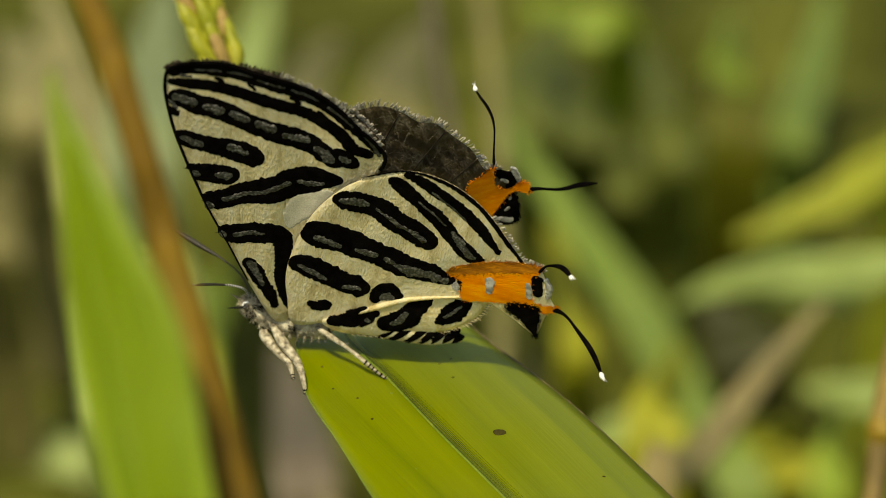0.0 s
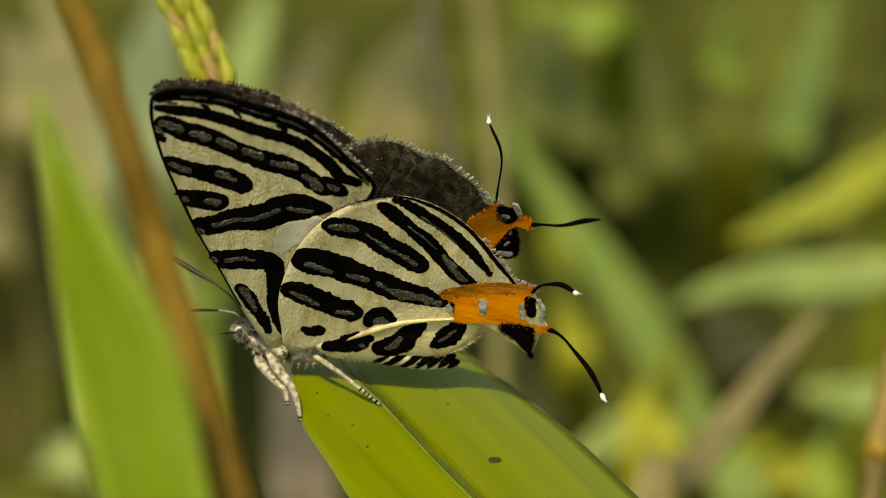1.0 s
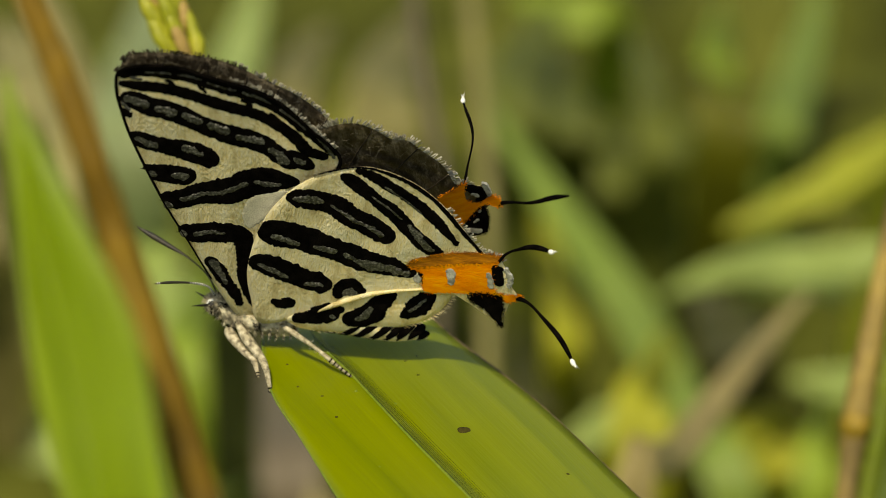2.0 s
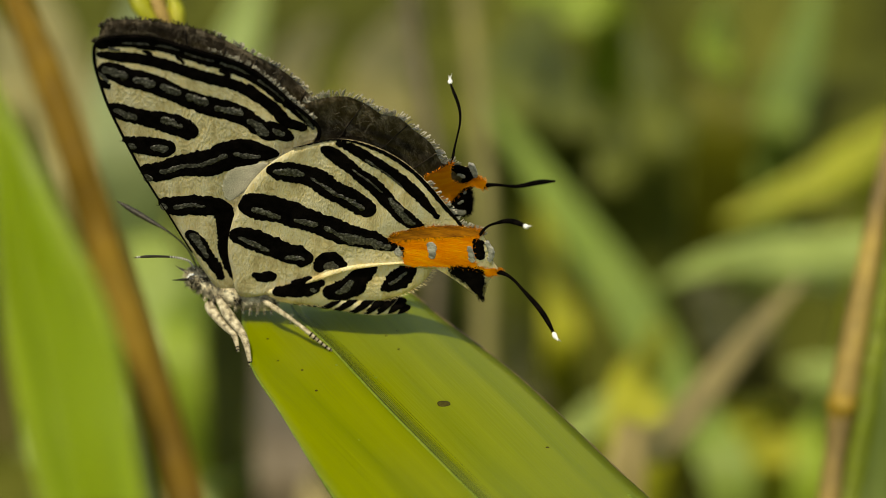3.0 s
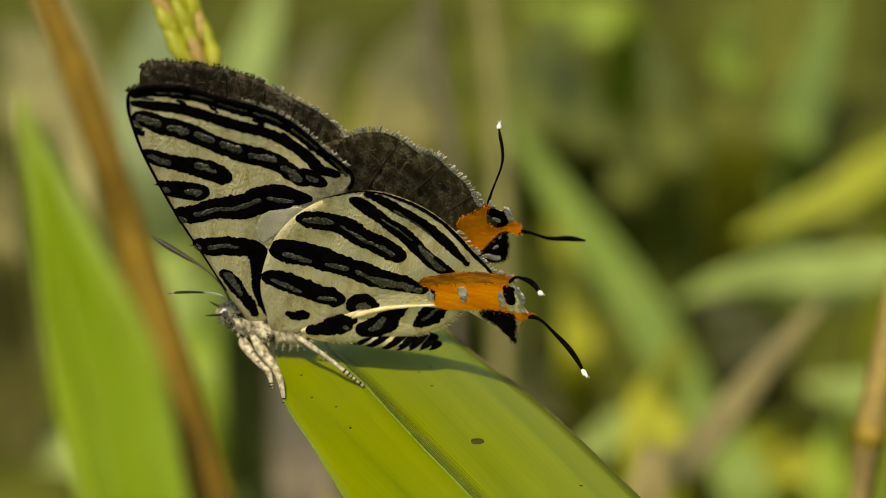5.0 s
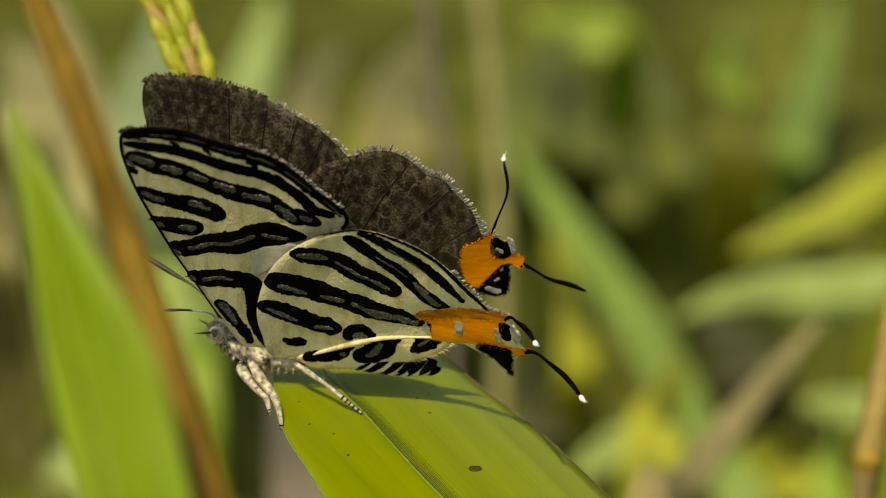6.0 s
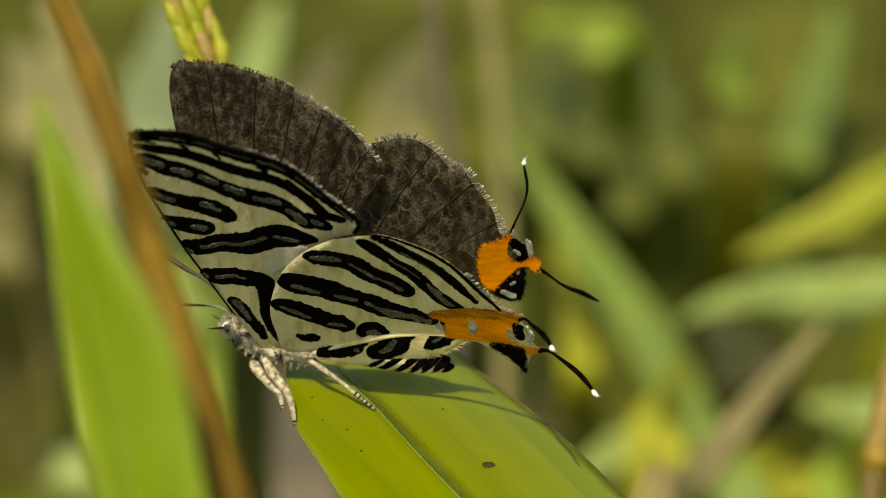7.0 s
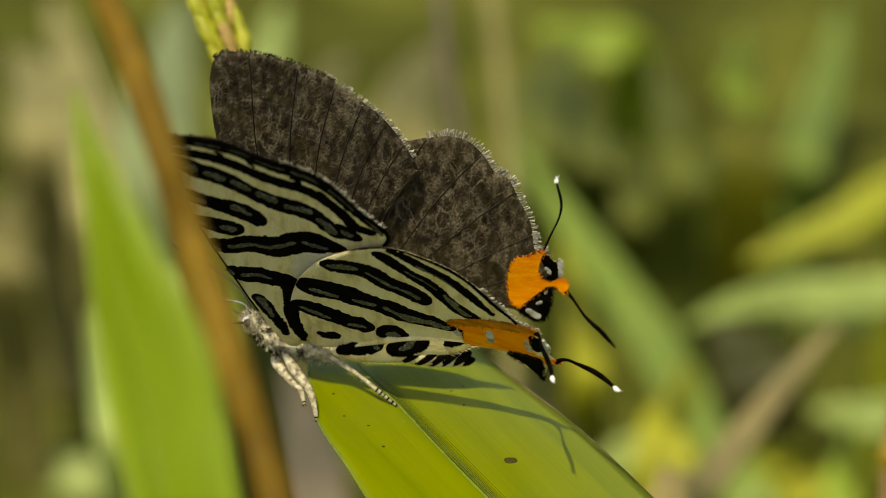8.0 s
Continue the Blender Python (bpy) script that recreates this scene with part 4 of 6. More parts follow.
perch = thing("leaf", "broad green grass leaf with a creased midrib", "leaf", at_=(0, 0, 0))
PERCH = [
    ((0.00298, 0.01353, 0.29244), (0.00328, 0.015, 0.292), (0.00362, 0.01555, 0.29197)),
    ((0.00109, 0.00665, 0.29653), (0.00311, 0.01017, 0.29569), (0.00644, 0.01163, 0.29526)),
    ((-0.00017, 0.00156, 0.29868), (0.0023, 0.00237, 0.29821), (0.00845, 0.00692, 0.29705)),
    ((0.00046, -0.00422, 0.29846), (0.00502, -0.00282, 0.29816), (0.01075, 0.00343, 0.29687)),
    ((0.00237, -0.00934, 0.29841), (0.00796, -0.00858, 0.29812), (0.01496, -0.00244, 0.29648)),
    ((0.00447, -0.01459, 0.29812), (0.01108, -0.01387, 0.29776), (0.02003, -0.01034, 0.29546)),
    ((0.00685, -0.02084, 0.29809), (0.01422, -0.02003, 0.29787), (0.02359, -0.01669, 0.29523)),
    ((0.00966, -0.02898, 0.29768), (0.01786, -0.02819, 0.29741), (0.02745, -0.02493, 0.29465)),
]
LEAF_RUN = PERCH + [((0.01824, -0.02795, 0.26603), (0.02604, -0.03029, 0.26436), (0.03384, -0.03263, 0.26603)), ((0.03073, -0.03244, 0.22003), (0.03753, -0.03448, 0.21857), (0.04433, -0.03652, 0.22003)), ((0.04483, -0.03691, 0.15869), (0.05033, -0.03856, 0.15751), (0.05583, -0.04021, 0.15869)), ((0.05704, -0.03929, 0.08201), (0.06104, -0.04049, 0.08115), (0.06504, -0.04169, 0.08201)), ((0.06545, -0.03849, -0.01), (0.06795, -0.03924, -0.01054), (0.07045, -0.03999, -0.01))]
bm = blade(bmesh.new(), LEAF_RUN, 150, 24, 0.00013, (0.0, 0.05), 0.00008, 0.00045)
part("leaf_blade", bm, LEAF, perch)
for k, name in ((0, "leaf_edge"), (2, "leaf_edge")):
    e = spline([s[k] for s in LEAF_RUN], 200)
    rng = random.Random(k)
    part(name, tube(bmesh.new(), e, [0.00005 + 0.00003 * rng.random() for _ in e], 6), DRYEDGE if k else RIB, perch, "thin dry brownish leaf margin" if k else "thin pale leaf margin")


def on_leaf(f, g, lift):
    """A place on the perch leaf: f along it from 0 to 1, g across it from -1 to 1."""
    s = spline([np.concatenate([np.array(p, float) for p in q]) for q in PERCH], 200)[int(f * 199)]
    a, m, b = Vector(s[:3]), Vector(s[3:6]), Vector(s[6:9])
    p = m.lerp(a, -g) if g < 0 else m.lerp(b, g)
    nor = (b - a).cross(Vector((0, -1, -0.2))).normalized()
    nor = nor if nor.z > 0 else -nor
    w = (m - a).length if g < 0 else (b - m).length
    return p + nor * (lift - 0.00045 * ridge_dip(g) + (0.0 if g < 0 else 0.05) * (1 - (2 * abs(g) - 1) ** 2) * w), nor


def leaf_mark(f, g, size, name, mat, label):
    p, nor = on_leaf(f, g, 0.00009)
    q = nor.to_track_quat("Z", "Y").to_matrix().to_4x4()
    bm = bmesh.new()
    bmesh.ops.create_uvsphere(bm, u_segments=18, v_segments=8, radius=1, matrix=Matrix.Translation(p) @ q @ Matrix.Rotation(-0.75, 4, "Z") @ Matrix.Diagonal((size * 1.35, size, 0.00006, 1)))
    for v in bm.verts:
        v.co += 0.22 * size * Vector((noise.noise(v.co * 2500), noise.noise(v.co * 2500 + Vector((9, 0, 0))), 0))
    part(name, bm, mat, perch, label)


leaf_mark(0.597, 0.346, 0.0003, "leaf_spot", SPOT, "small brown blemish")
# the dark rib along the crease, and fine dark veins that run beside it
steps = [0.06 + 0.94 * k / 70 for k in range(71)]
part("midrib", tube(bmesh.new(), [on_leaf(q, 0.004, 0.00012)[0] for q in steps], [0.00003] + [0.00006] * 70, 8), DARKRIB, perch, "dark green midrib along the crease")
part("pale_thread", tube(bmesh.new(), [on_leaf(q, -0.012, 0.0001)[0] for q in steps], [0.00003] + [0.00006] * 70, 6), RIB, perch, "pale line beside the midrib")
rng = random.Random(12)
for k in range(7):
    g = 0.03 + 0.016 * k + rng.uniform(-0.004, 0.004)
    rad = (0.00002 - 0.0000015 * k) * rng.uniform(0.7, 1.2)
    part("vein", tube(bmesh.new(), [on_leaf(q, g, 0.000115 + 0.00001 * rng.random())[0] for q in steps[3:]], [0.00002] + [rad] * 67, 5), DARKRIB, perch, "fine dark leaf vein")
rng = random.Random(31)
for _ in range(14):
    leaf_mark(rng.uniform(0.38, 0.8), rng.uniform(-0.9, 0.9), rng.uniform(0.00004, 0.0001), "speck", rng.choice((SPOT, RIB)), "tiny speck")

# blade and stem that stand nearer than the butterfly
front_blade = thing("grass_blade", "tall bright green grass blade, softly out of focus", "grass blade", "grass round the perch", (-0.00320, -0.04706, 0.32933))
FRONT = [
    ((-0.00315, 0.00527, 0.00495), (-0.00309, 0.00531, 0.00494), (-0.003, 0.00525, 0.00497)),
    ((-0.00315, 0.00457, 0.00426), (-0.00292, 0.00469, 0.00421), (-0.0026, 0.00445, 0.00432)),
    ((-0.003, 0.00375, 0.00341), (-0.00261, 0.00399, 0.0033), (-0.00193, 0.00353, 0.00351)),
    ((-0.00278, 0.00271, 0.00234), (-0.00224, 0.00309, 0.00215), (-0.00109, 0.00237, 0.00251)),
    ((-0.0025, 0.00137, 0.00075), (-0.00183, 0.00191, 0.00046), (-3e-05, 0.00088, 0.001)),
    ((-0.00227, 0.00012, -0.00088), (-0.00138, 0.00081, -0.00125), (0.00109, -0.00049, -0.00054)),
    ((-0.00199, -0.00104, -0.00252), (-0.0009, -0.00037, -0.00291), (0.00197, -0.00165, -0.00218)),
    ((-0.00161, -0.00214, -0.00421), (-0.00044, -0.00147, -0.00461), (0.00242, -0.00274, -0.00385)),
    ((-0.00116, -0.00331, -0.00584), (8e-05, -0.00264, -0.00626), (0.00274, -0.0039, -0.00547)),
    ((-0.00074, -0.00422, -0.00719), (0.00054, -0.00356, -0.00762), (0.00305, -0.0048, -0.00681)),
    ((-7e-05, -0.00554, -0.00913), (0.00131, -0.00489, -0.00957), (0.00363, -0.00612, -0.00873)),
    ((0.00153, -0.00823, -0.01325), (0.00345, -0.0076, -0.01374), (0.00563, -0.00879, -0.01282)),
    ((0.00344, -0.0074, -0.03895), (0.00605, -0.0074, -0.03895), (0.00866, -0.0074, -0.03895)),
    ((0.00709, -0.00496, -0.08496), (0.0097, -0.00496, -0.08496), (0.01231, -0.00496, -0.08496)),
    ((0.01231, -0.00148, -0.1507), (0.01492, -0.00148, -0.1507), (0.01753, -0.00148, -0.1507)),
    ((0.0191, 0.00304, -0.23615), (0.02171, 0.00304, -0.23615), (0.02432, 0.00304, -0.23615)),
    ((0.02745, 0.00861, -0.34133), (0.03006, 0.00861, -0.34133), (0.03267, 0.00861, -0.34133)),
]
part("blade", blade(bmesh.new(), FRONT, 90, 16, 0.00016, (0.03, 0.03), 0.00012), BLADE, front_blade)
fm = [s[1] for s in FRONT]
part("midrib", tube(bmesh.new(), [Vector(p) + Vector((0, 0.0003, 0)) for p in fm], [0.00005] + [0.00022] * (len(fm) - 1), 8, 60), BLADE, front_blade)
for k in (0, 2):
    part("blade_edge", tube(bmesh.new(), [s[k] for s in FRONT], [0.00007] * len(FRONT), 6, 80), RIB, front_blade, "thin pale blade margin")
front_stem = thing("dry_stem", "slender brown dry grass stem leaning beside the blade", "stem", "grass round the perch", (-0.00242, -0.04168, 0.32686))
part("stalk", tube(bmesh.new(), [(-0.00393, 0.00665, 0.00954), (-0.00304, 0.00538, 0.00776), (-0.00227, 0.00431, 0.00612), (-0.00153, 0.00305, 0.00435), (-0.00086, 0.00179, 0.00259), (-0.00025, 0.00055, 0.00084), (0.00034, -0.00069, -0.0009), (0.00117, -0.00213, -0.00301), (0.00227, -0.00431, -0.00612), (0.00287, -0.00553, -0.00783), (0.00485, -0.0095, -0.01391), (0.00708, -0.00727, -0.0399), (0.01098, -0.00337, -0.0854), (0.01656, 0.00221, -0.1504), (0.02382, 0.00947, -0.23488), (0.03275, 0.0184, -0.33886)], [0.000465, 0.000577, 0.000605, 0.000614, 0.000651, 0.000698, 0.000763, 0.000809, 0.00079, 0.00079, 0.00079, 0.00093, 0.00093, 0.00093, 0.00093, 0.00093], 12, 60), STEM, front_stem)
part("sheath", tube(bmesh.new(), [(-0.00299, 0.00504, 0.0079), (-0.00222, 0.00397, 0.00628), (-0.00149, 0.00272, 0.00451), (-0.00082, 0.00146, 0.00275), (-0.00021, 0.00022, 0.001)], [0.0005, 0.00065, 0.00065, 0.0006, 0.0003], 12, 30), STEM, front_stem, "paler peeling sheath")

# flowering grass head behind the wing tip
seed_head = thing("seed_head", "yellow-green grass seed head on a thin stalk", "grass head", "grass round the perch", (-0.00485, 0.0213, 0.30704))
SEED_AXIS = [(-0.0029, 0.00438, 0.0061), (-0.0023, 0.00247, 0.00465), (-0.00171, 0.00151, 0.00283), (-0.00092, 0.00062, 0.00116), (-0.00034, -0.00019, -0.00035), (0.00045, -0.00124, -0.00232), (0.00222, -0.00154, -0.00715), (0.00491, -0.00272, -0.01363), (0.00766, -0.00329, -0.01898), (0.0112, -0.00629, -0.02887), (0.012, -0.00309, -0.05192), (0.0134, 0.00251, -0.09227), (0.0154, 0.01051, -0.1499), (0.018, 0.02091, -0.22483), (0.0212, 0.03371, -0.31704)]
part("stalk", tube(bmesh.new(), SEED_AXIS, [0.00035] * len(SEED_AXIS), 9, 60), SEED, seed_head)
rng = random.Random(77)
ax = spline(SEED_AXIS[1:7], 80)
for k in range(20):
    f = k / 19
    p = Vector(ax[int(6 + f * 56)])
    d = (Vector(ax[0]) - Vector(ax[60])).normalized()
    s = Vector((1, 0.2, 0.15)) * (1, -1, 0.15)[k % 3] + Vector((0, -0.7, 0)) * (0.2, 0.3, 1.0)[k % 3]
    ln = rng.uniform(0.0034, 0.0046)
    tip = p + d * ln + s * rng.uniform(0.0007, 0.0011)
    q = p.lerp(tip, 0.45) + s * 0.00045
    mat = HUSK if k % 5 == 2 else SEED
    sp = part("spikelet", tube(bmesh.new(), [p, q, tip], [0.00012, rng.uniform(0.00042, 0.00058), 0.00004], 9, 14, 0.7), mat, seed_head,
              "pinkish-brown husk" if mat is HUSK else "")
    part("awn", tube(bmesh.new(), [tip - d * 0.0002, tip + d * 0.0012 + s * 0.0003], [0.00006, 0.00001], 5), mat, sp)

# jointed stalk on the other side, a little farther away
side_stalk = thing("jointed_stalk", "tan grass stalk with a yellow joint and green sheath", "stem", "grass round the perch", (0, 0, 0))
part("stalk", tube(bmesh.new(), [(0.04435, 0.05054, 0.28712), (0.04317, 0.04799, 0.28238), (0.04183, 0.04465, 0.27619), (0.04078, 0.0421, 0.27145), (0.04016, 0.04043, 0.26835), (0.03965, 0.03876, 0.26525), (0.03923, 0.03719, 0.26234), (0.03805, 0.03287, 0.25432), (0.03805, 0.03527, 0.23317), (0.03805, 0.03947, 0.19617), (0.03805, 0.04547, 0.1433), (0.03805, 0.05327, 0.07458), (0.03805, 0.06287, -0.01)], [0.0006, 0.0007, 0.00085, 0.001, 0.00105, 0.0008, 0.00085, 0.0009, 0.001, 0.001, 0.001, 0.001, 0.001], 12, 40), TAN, side_stalk)
part("joint", tube(bmesh.new(), [(0.04029, 0.04065, 0.26918), (0.04017, 0.04036, 0.26864), (0.04004, 0.04012, 0.2682), (0.03992, 0.03981, 0.26762)], [0.0008, 0.00115, 0.00115, 0.0008], 12, 12), NODE, side_stalk, "swollen yellow joint")
part("sheath", tube(bmesh.new(), [(0.045, 0.04991, 0.2828), (0.04382, 0.04695, 0.27729), (0.04297, 0.04438, 0.27252), (0.04204, 0.04161, 0.26738), (0.04128, 0.03963, 0.26371), (0.04056, 0.03805, 0.26077), (0.0395, 0.0341, 0.25343), (0.03962, 0.03664, 0.23235), (0.03984, 0.04109, 0.19547), (0.04015, 0.04744, 0.14279), (0.04055, 0.0557, 0.0743), (0.04105, 0.06587, -0.01)], [0.0005, 0.0006, 0.0009, 0.0011, 0.001, 0.001, 0.001, 0.0011, 0.0011, 0.0011, 0.0011, 0.0011], 12, 40), SHEATH, side_stalk, "green leaf sheath")

# ---- ground and meadow behind ----
bm = bmesh.new()
bmesh.ops.create_grid(bm, x_segments=60, y_segments=60, size=1)
for v in bm.verts:
    r = 0.35 + 1.4 * v.co.length ** 2
    v.co = Vector((v.co.x * r, v.co.y * r + 0.6, 0.012 * noise.noise(v.co * 9)))
outer = [v for v in bm.verts if v.is_boundary]
for v in outer:
    v.co = Vector((v.co.x * 300, (v.co.y - 0.6) * 300, 0))
tagged(part("ground", bm, SOIL), "brown earth with dry grass litter", "ground", kind="structure")


def meadow_blade(pts, width, mat, label, name="meadow_blade", category="grass blade", tip=0.15):
    """One blade of the blurred meadow along pts, given from its tip to its foot on the ground."""
    ob = thing(name, label, category, "meadow behind", (0, 0, 0))
    rows = spline(pts, 12)
    st = []
    for i, p in enumerate(rows):
        f = i / 11
        d = Vector(rows[min(i + 1, 11)] - rows[max(i - 1, 0)]).normalized()
        s = d.cross(Vector((0.1, -0.88, 0.47))).normalized()
        w = width / 2 * (tip + (1 - tip) * math.sin(min(1, f * 2.2) * math.pi / 2)) * (1 - 0.5 * max(0, f - 0.6))
        p = Vector(p)
        st.append((p - s * w, p + Vector((0.1, -0.88, 0.47)) * -0.12 * w, p + s * w))
    part("blade", blade(bmesh.new(), st, 24, 6, 0.0002, (0.08, 0.08)), mat, ob)
    part("midrib", tube(bmesh.new(), [q[1] for q in st], [max(0.0002, width * 0.03)] * 12, 6), mat, ob)
    return ob


meadow_blade([(0.0218, 0.4631, 0.0942), (0.0286, 0.4366, 0.0940), (0.0390, 0.4084, 0.0907), (0.0474, 0.3816, 0.0900), (0.0521, 0.3566, 0.0927), (0.0569, 0.3299, 0.0923), (0.0653, 0.3021, 0.0896), (0.0653, 0.3141, 0.0448), (0.0653, 0.3201, -0.0100)], 0.0105, SAGE, "long arching green grass blade")
meadow_blade([(0.0511, 0.3198, 0.1230), (0.0606, 0.3174, 0.1291), (0.0714, 0.3138, 0.1329), (0.0810, 0.3091, 0.1348), (0.0944, 0.3036, 0.1350), (0.0944, 0.3156, 0.0675), (0.0944, 0.3216, -0.0100)], 0.0076, PALE, "pale green blade lying over the meadow")
meadow_blade([(0.0726, 0.4140, 0.0870), (0.0851, 0.4163, 0.0914), (0.0976, 0.4187, 0.0959), (0.1151, 0.4222, 0.1025), (0.1151, 0.4342, 0.0512), (0.1151, 0.4402, -0.0100)], 0.0088, LIME, "yellow-green blade in the meadow")
meadow_blade([(0.1257, 0.6541, 0.0487), (0.1186, 0.6154, 0.0470), (0.1102, 0.5781, 0.0478), (0.1013, 0.5414, 0.0498), (0.1013, 0.5534, 0.0249), (0.1013, 0.5594, -0.0100)], 0.0137, SAGE, "pale green upright blade")
meadow_blade([(0.0678, 0.5432, 0.0532), (0.0786, 0.5258, 0.0524), (0.0903, 0.5076, 0.0501), (0.0903, 0.5196, 0.0251), (0.0903, 0.5256, -0.0100)], 0.0074, SAGE, "short green blade in the meadow")
meadow_blade([(0.0736, 0.5456, 0.0678), (0.0733, 0.4800, 0.0915), (0.0724, 0.4148, 0.1158), (0.0724, 0.4268, 0.0579), (0.0724, 0.4328, -0.0100)], 0.0140, OLIVE, "dark olive broad leaf")
meadow_blade([(0.0575, 0.1804, 0.2016), (0.0495, 0.1621, 0.2045), (0.0418, 0.1437, 0.2072), (0.0347, 0.1255, 0.2101), (0.0294, 0.1082, 0.2149), (0.0294, 0.1202, 0.1074), (0.0294, 0.1262, -0.0100)], 0.0042, STRAW, "brown dry stalk leaning across the meadow")
meadow_blade([(0.0625, 0.4352, 0.0466), (0.0569, 0.3779, 0.0686), (0.0497, 0.3210, 0.0913), (0.0497, 0.3330, 0.0457), (0.0497, 0.3390, -0.0100)], 0.0129, YELLOW, "yellow-green broad leaf in the meadow")
meadow_blade([(-0.0731, 0.5106, 0.0884), (-0.0648, 0.4582, 0.0825), (-0.0537, 0.4087, 0.0821), (-0.0448, 0.3617, 0.0864), (-0.0448, 0.3737, 0.0432), (-0.0448, 0.3797, -0.0100)], 0.0120, PALE, "pale green blade in the meadow")
meadow_blade([(-0.0475, 0.7004, 0.0294), (-0.0496, 0.6445, 0.0306), (-0.0509, 0.5918, 0.0380), (-0.0509, 0.6038, 0.0190), (-0.0509, 0.6098, -0.0100)], 0.0144, PALE, "pale green blade tip")
meadow_blade([(-0.0392, 0.3932, 0.0918), (-0.0370, 0.3397, 0.1095), (-0.0349, 0.2867, 0.1279), (-0.0349, 0.2987, 0.0639), (-0.0349, 0.3047, -0.0100)], 0.0080, GREEN, "fresh green blade in the meadow")
meadow_blade([(-0.1155, 0.5599, -0.0220), (-0.1042, 0.5237, -0.0190), (-0.0950, 0.4861, -0.0187), (-0.0874, 0.4499, -0.0158), (-0.0874, 0.4619, 0.0060), (-0.0874, 0.4679, -0.0100)], 0.0167, PALE, "pale green clump blade")
meadow_blade([(-0.1285, 0.5675, -0.0077), (-0.1123, 0.5735, 0.0037), (-0.0994, 0.5804, 0.0166), (-0.0994, 0.5924, 0.0083), (-0.0994, 0.5984, -0.0100)], 0.0194, DULL, "pinkish brown dry stalk")
meadow_blade([(-0.0170, 0.3331, 0.0824), (-0.0122, 0.2866, 0.1034), (-0.0088, 0.2397, 0.1240), (-0.0088, 0.2517, 0.0620), (-0.0088, 0.2577, -0.0100)], 0.0059, STRAW, "brown dry stub in the meadow")
meadow_blade([(-0.0270, 0.3300, 0.0765), (-0.0278, 0.2851, 0.1007), (-0.0287, 0.2398, 0.1240), (-0.0287, 0.2518, 0.0620), (-0.0287, 0.2578, -0.0100)], 0.0059, PALE, "grey-green low blade in the meadow")
meadow_blade([(0.0692, 0.3336, 0.0742), (0.0792, 0.3352, 0.0772), (0.0882, 0.3341, 0.0752), (0.0882, 0.3461, 0.0376), (0.0882, 0.3521, -0.0100)], 0.0109, YELLOW, "yellow-green low leaf in the meadow")
meadow_blade([(0.0934, 0.3807, 0.0683), (0.0839, 0.3289, 0.0891), (0.0756, 0.2779, 0.1114), (0.0756, 0.2899, 0.0557), (0.0756, 0.2959, -0.0100)], 0.0074, GREEN, "green low blade in the meadow")
meadow_blade([(0.0341, 0.3509, 0.0685), (0.0399, 0.3526, 0.0716), (0.0480, 0.3537, 0.0737), (0.0480, 0.3657, 0.0369), (0.0480, 0.3717, -0.0100)], 0.0079, PALE, "grey-green low blade in the meadow")
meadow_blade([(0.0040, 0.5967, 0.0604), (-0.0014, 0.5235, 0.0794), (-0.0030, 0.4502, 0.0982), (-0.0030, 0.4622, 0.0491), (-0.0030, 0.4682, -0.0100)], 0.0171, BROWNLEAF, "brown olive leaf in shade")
meadow_blade([(0.0447, 0.6430, 0.0441), (0.0351, 0.5645, 0.0626), (0.0282, 0.4873, 0.0836), (0.0282, 0.4993, 0.0418), (0.0282, 0.5053, -0.0100)], 0.0167, MOSS, "dull olive leaf in the meadow")
meadow_blade([(0.0668, 0.6399, 0.0381), (0.0676, 0.5616, 0.0571), (0.0642, 0.4834, 0.0762), (0.0642, 0.4954, 0.0381), (0.0642, 0.5014, -0.0100)], 0.0136, MOSS, "olive leaf deep in the meadow")
meadow_blade([(-0.0650, 0.5576, 0.0904), (-0.0616, 0.4839, 0.0988), (-0.0576, 0.4116, 0.1097), (-0.0576, 0.4236, 0.0549), (-0.0576, 0.4296, -0.0100)], 0.0173, MINT, "pale mint green blade behind stem")
meadow_blade([(-0.1037, 0.5846, 0.0792), (-0.0864, 0.5074, 0.0867), (-0.0710, 0.4299, 0.0938), (-0.0710, 0.4419, 0.0469), (-0.0710, 0.4479, -0.0100)], 0.0153, DULL, "dull straw-coloured blade behind the stem")
meadow_blade([(0.0516, 0.3169, 0.1174), (0.0468, 0.2781, 0.1296), (0.0414, 0.2399, 0.1431), (0.0414, 0.2519, 0.0716), (0.0414, 0.2579, -0.0100)], 0.0102, YELLOW, "yellow-green leaf low in sun")
meadow_blade([(0.0576, 0.6761, 0.0026), (0.0579, 0.5933, 0.0228), (0.0586, 0.5136, 0.0485), (0.0586, 0.5256, 0.0243), (0.0586, 0.5316, -0.0100)], 0.0176, MOSS, "dull olive leaf deep in meadow")
meadow_blade([(0.0580, 0.3341, 0.0752), (0.0658, 0.3365, 0.0797), (0.0759, 0.3367, 0.0802), (0.0759, 0.3487, 0.0401), (0.0759, 0.3547, -0.0100)], 0.0109, YELLOW, "yellow-green low leaf in sun")
meadow_blade([(0.0815, 0.3580, 0.0819), (0.0908, 0.3574, 0.0808), (0.1001, 0.3558, 0.0777), (0.1001, 0.3678, 0.0389), (0.1001, 0.3738, -0.0100)], 0.0090, PALE, "pale green low blade in sun")
meadow_blade([(0.0403, 0.7024, 0.0108), (0.0440, 0.6186, 0.0328), (0.0433, 0.5347, 0.0547), (0.0433, 0.5467, 0.0273), (0.0433, 0.5527, -0.0100)], 0.0197, MOSS, "dull olive leaf deep in meadow")
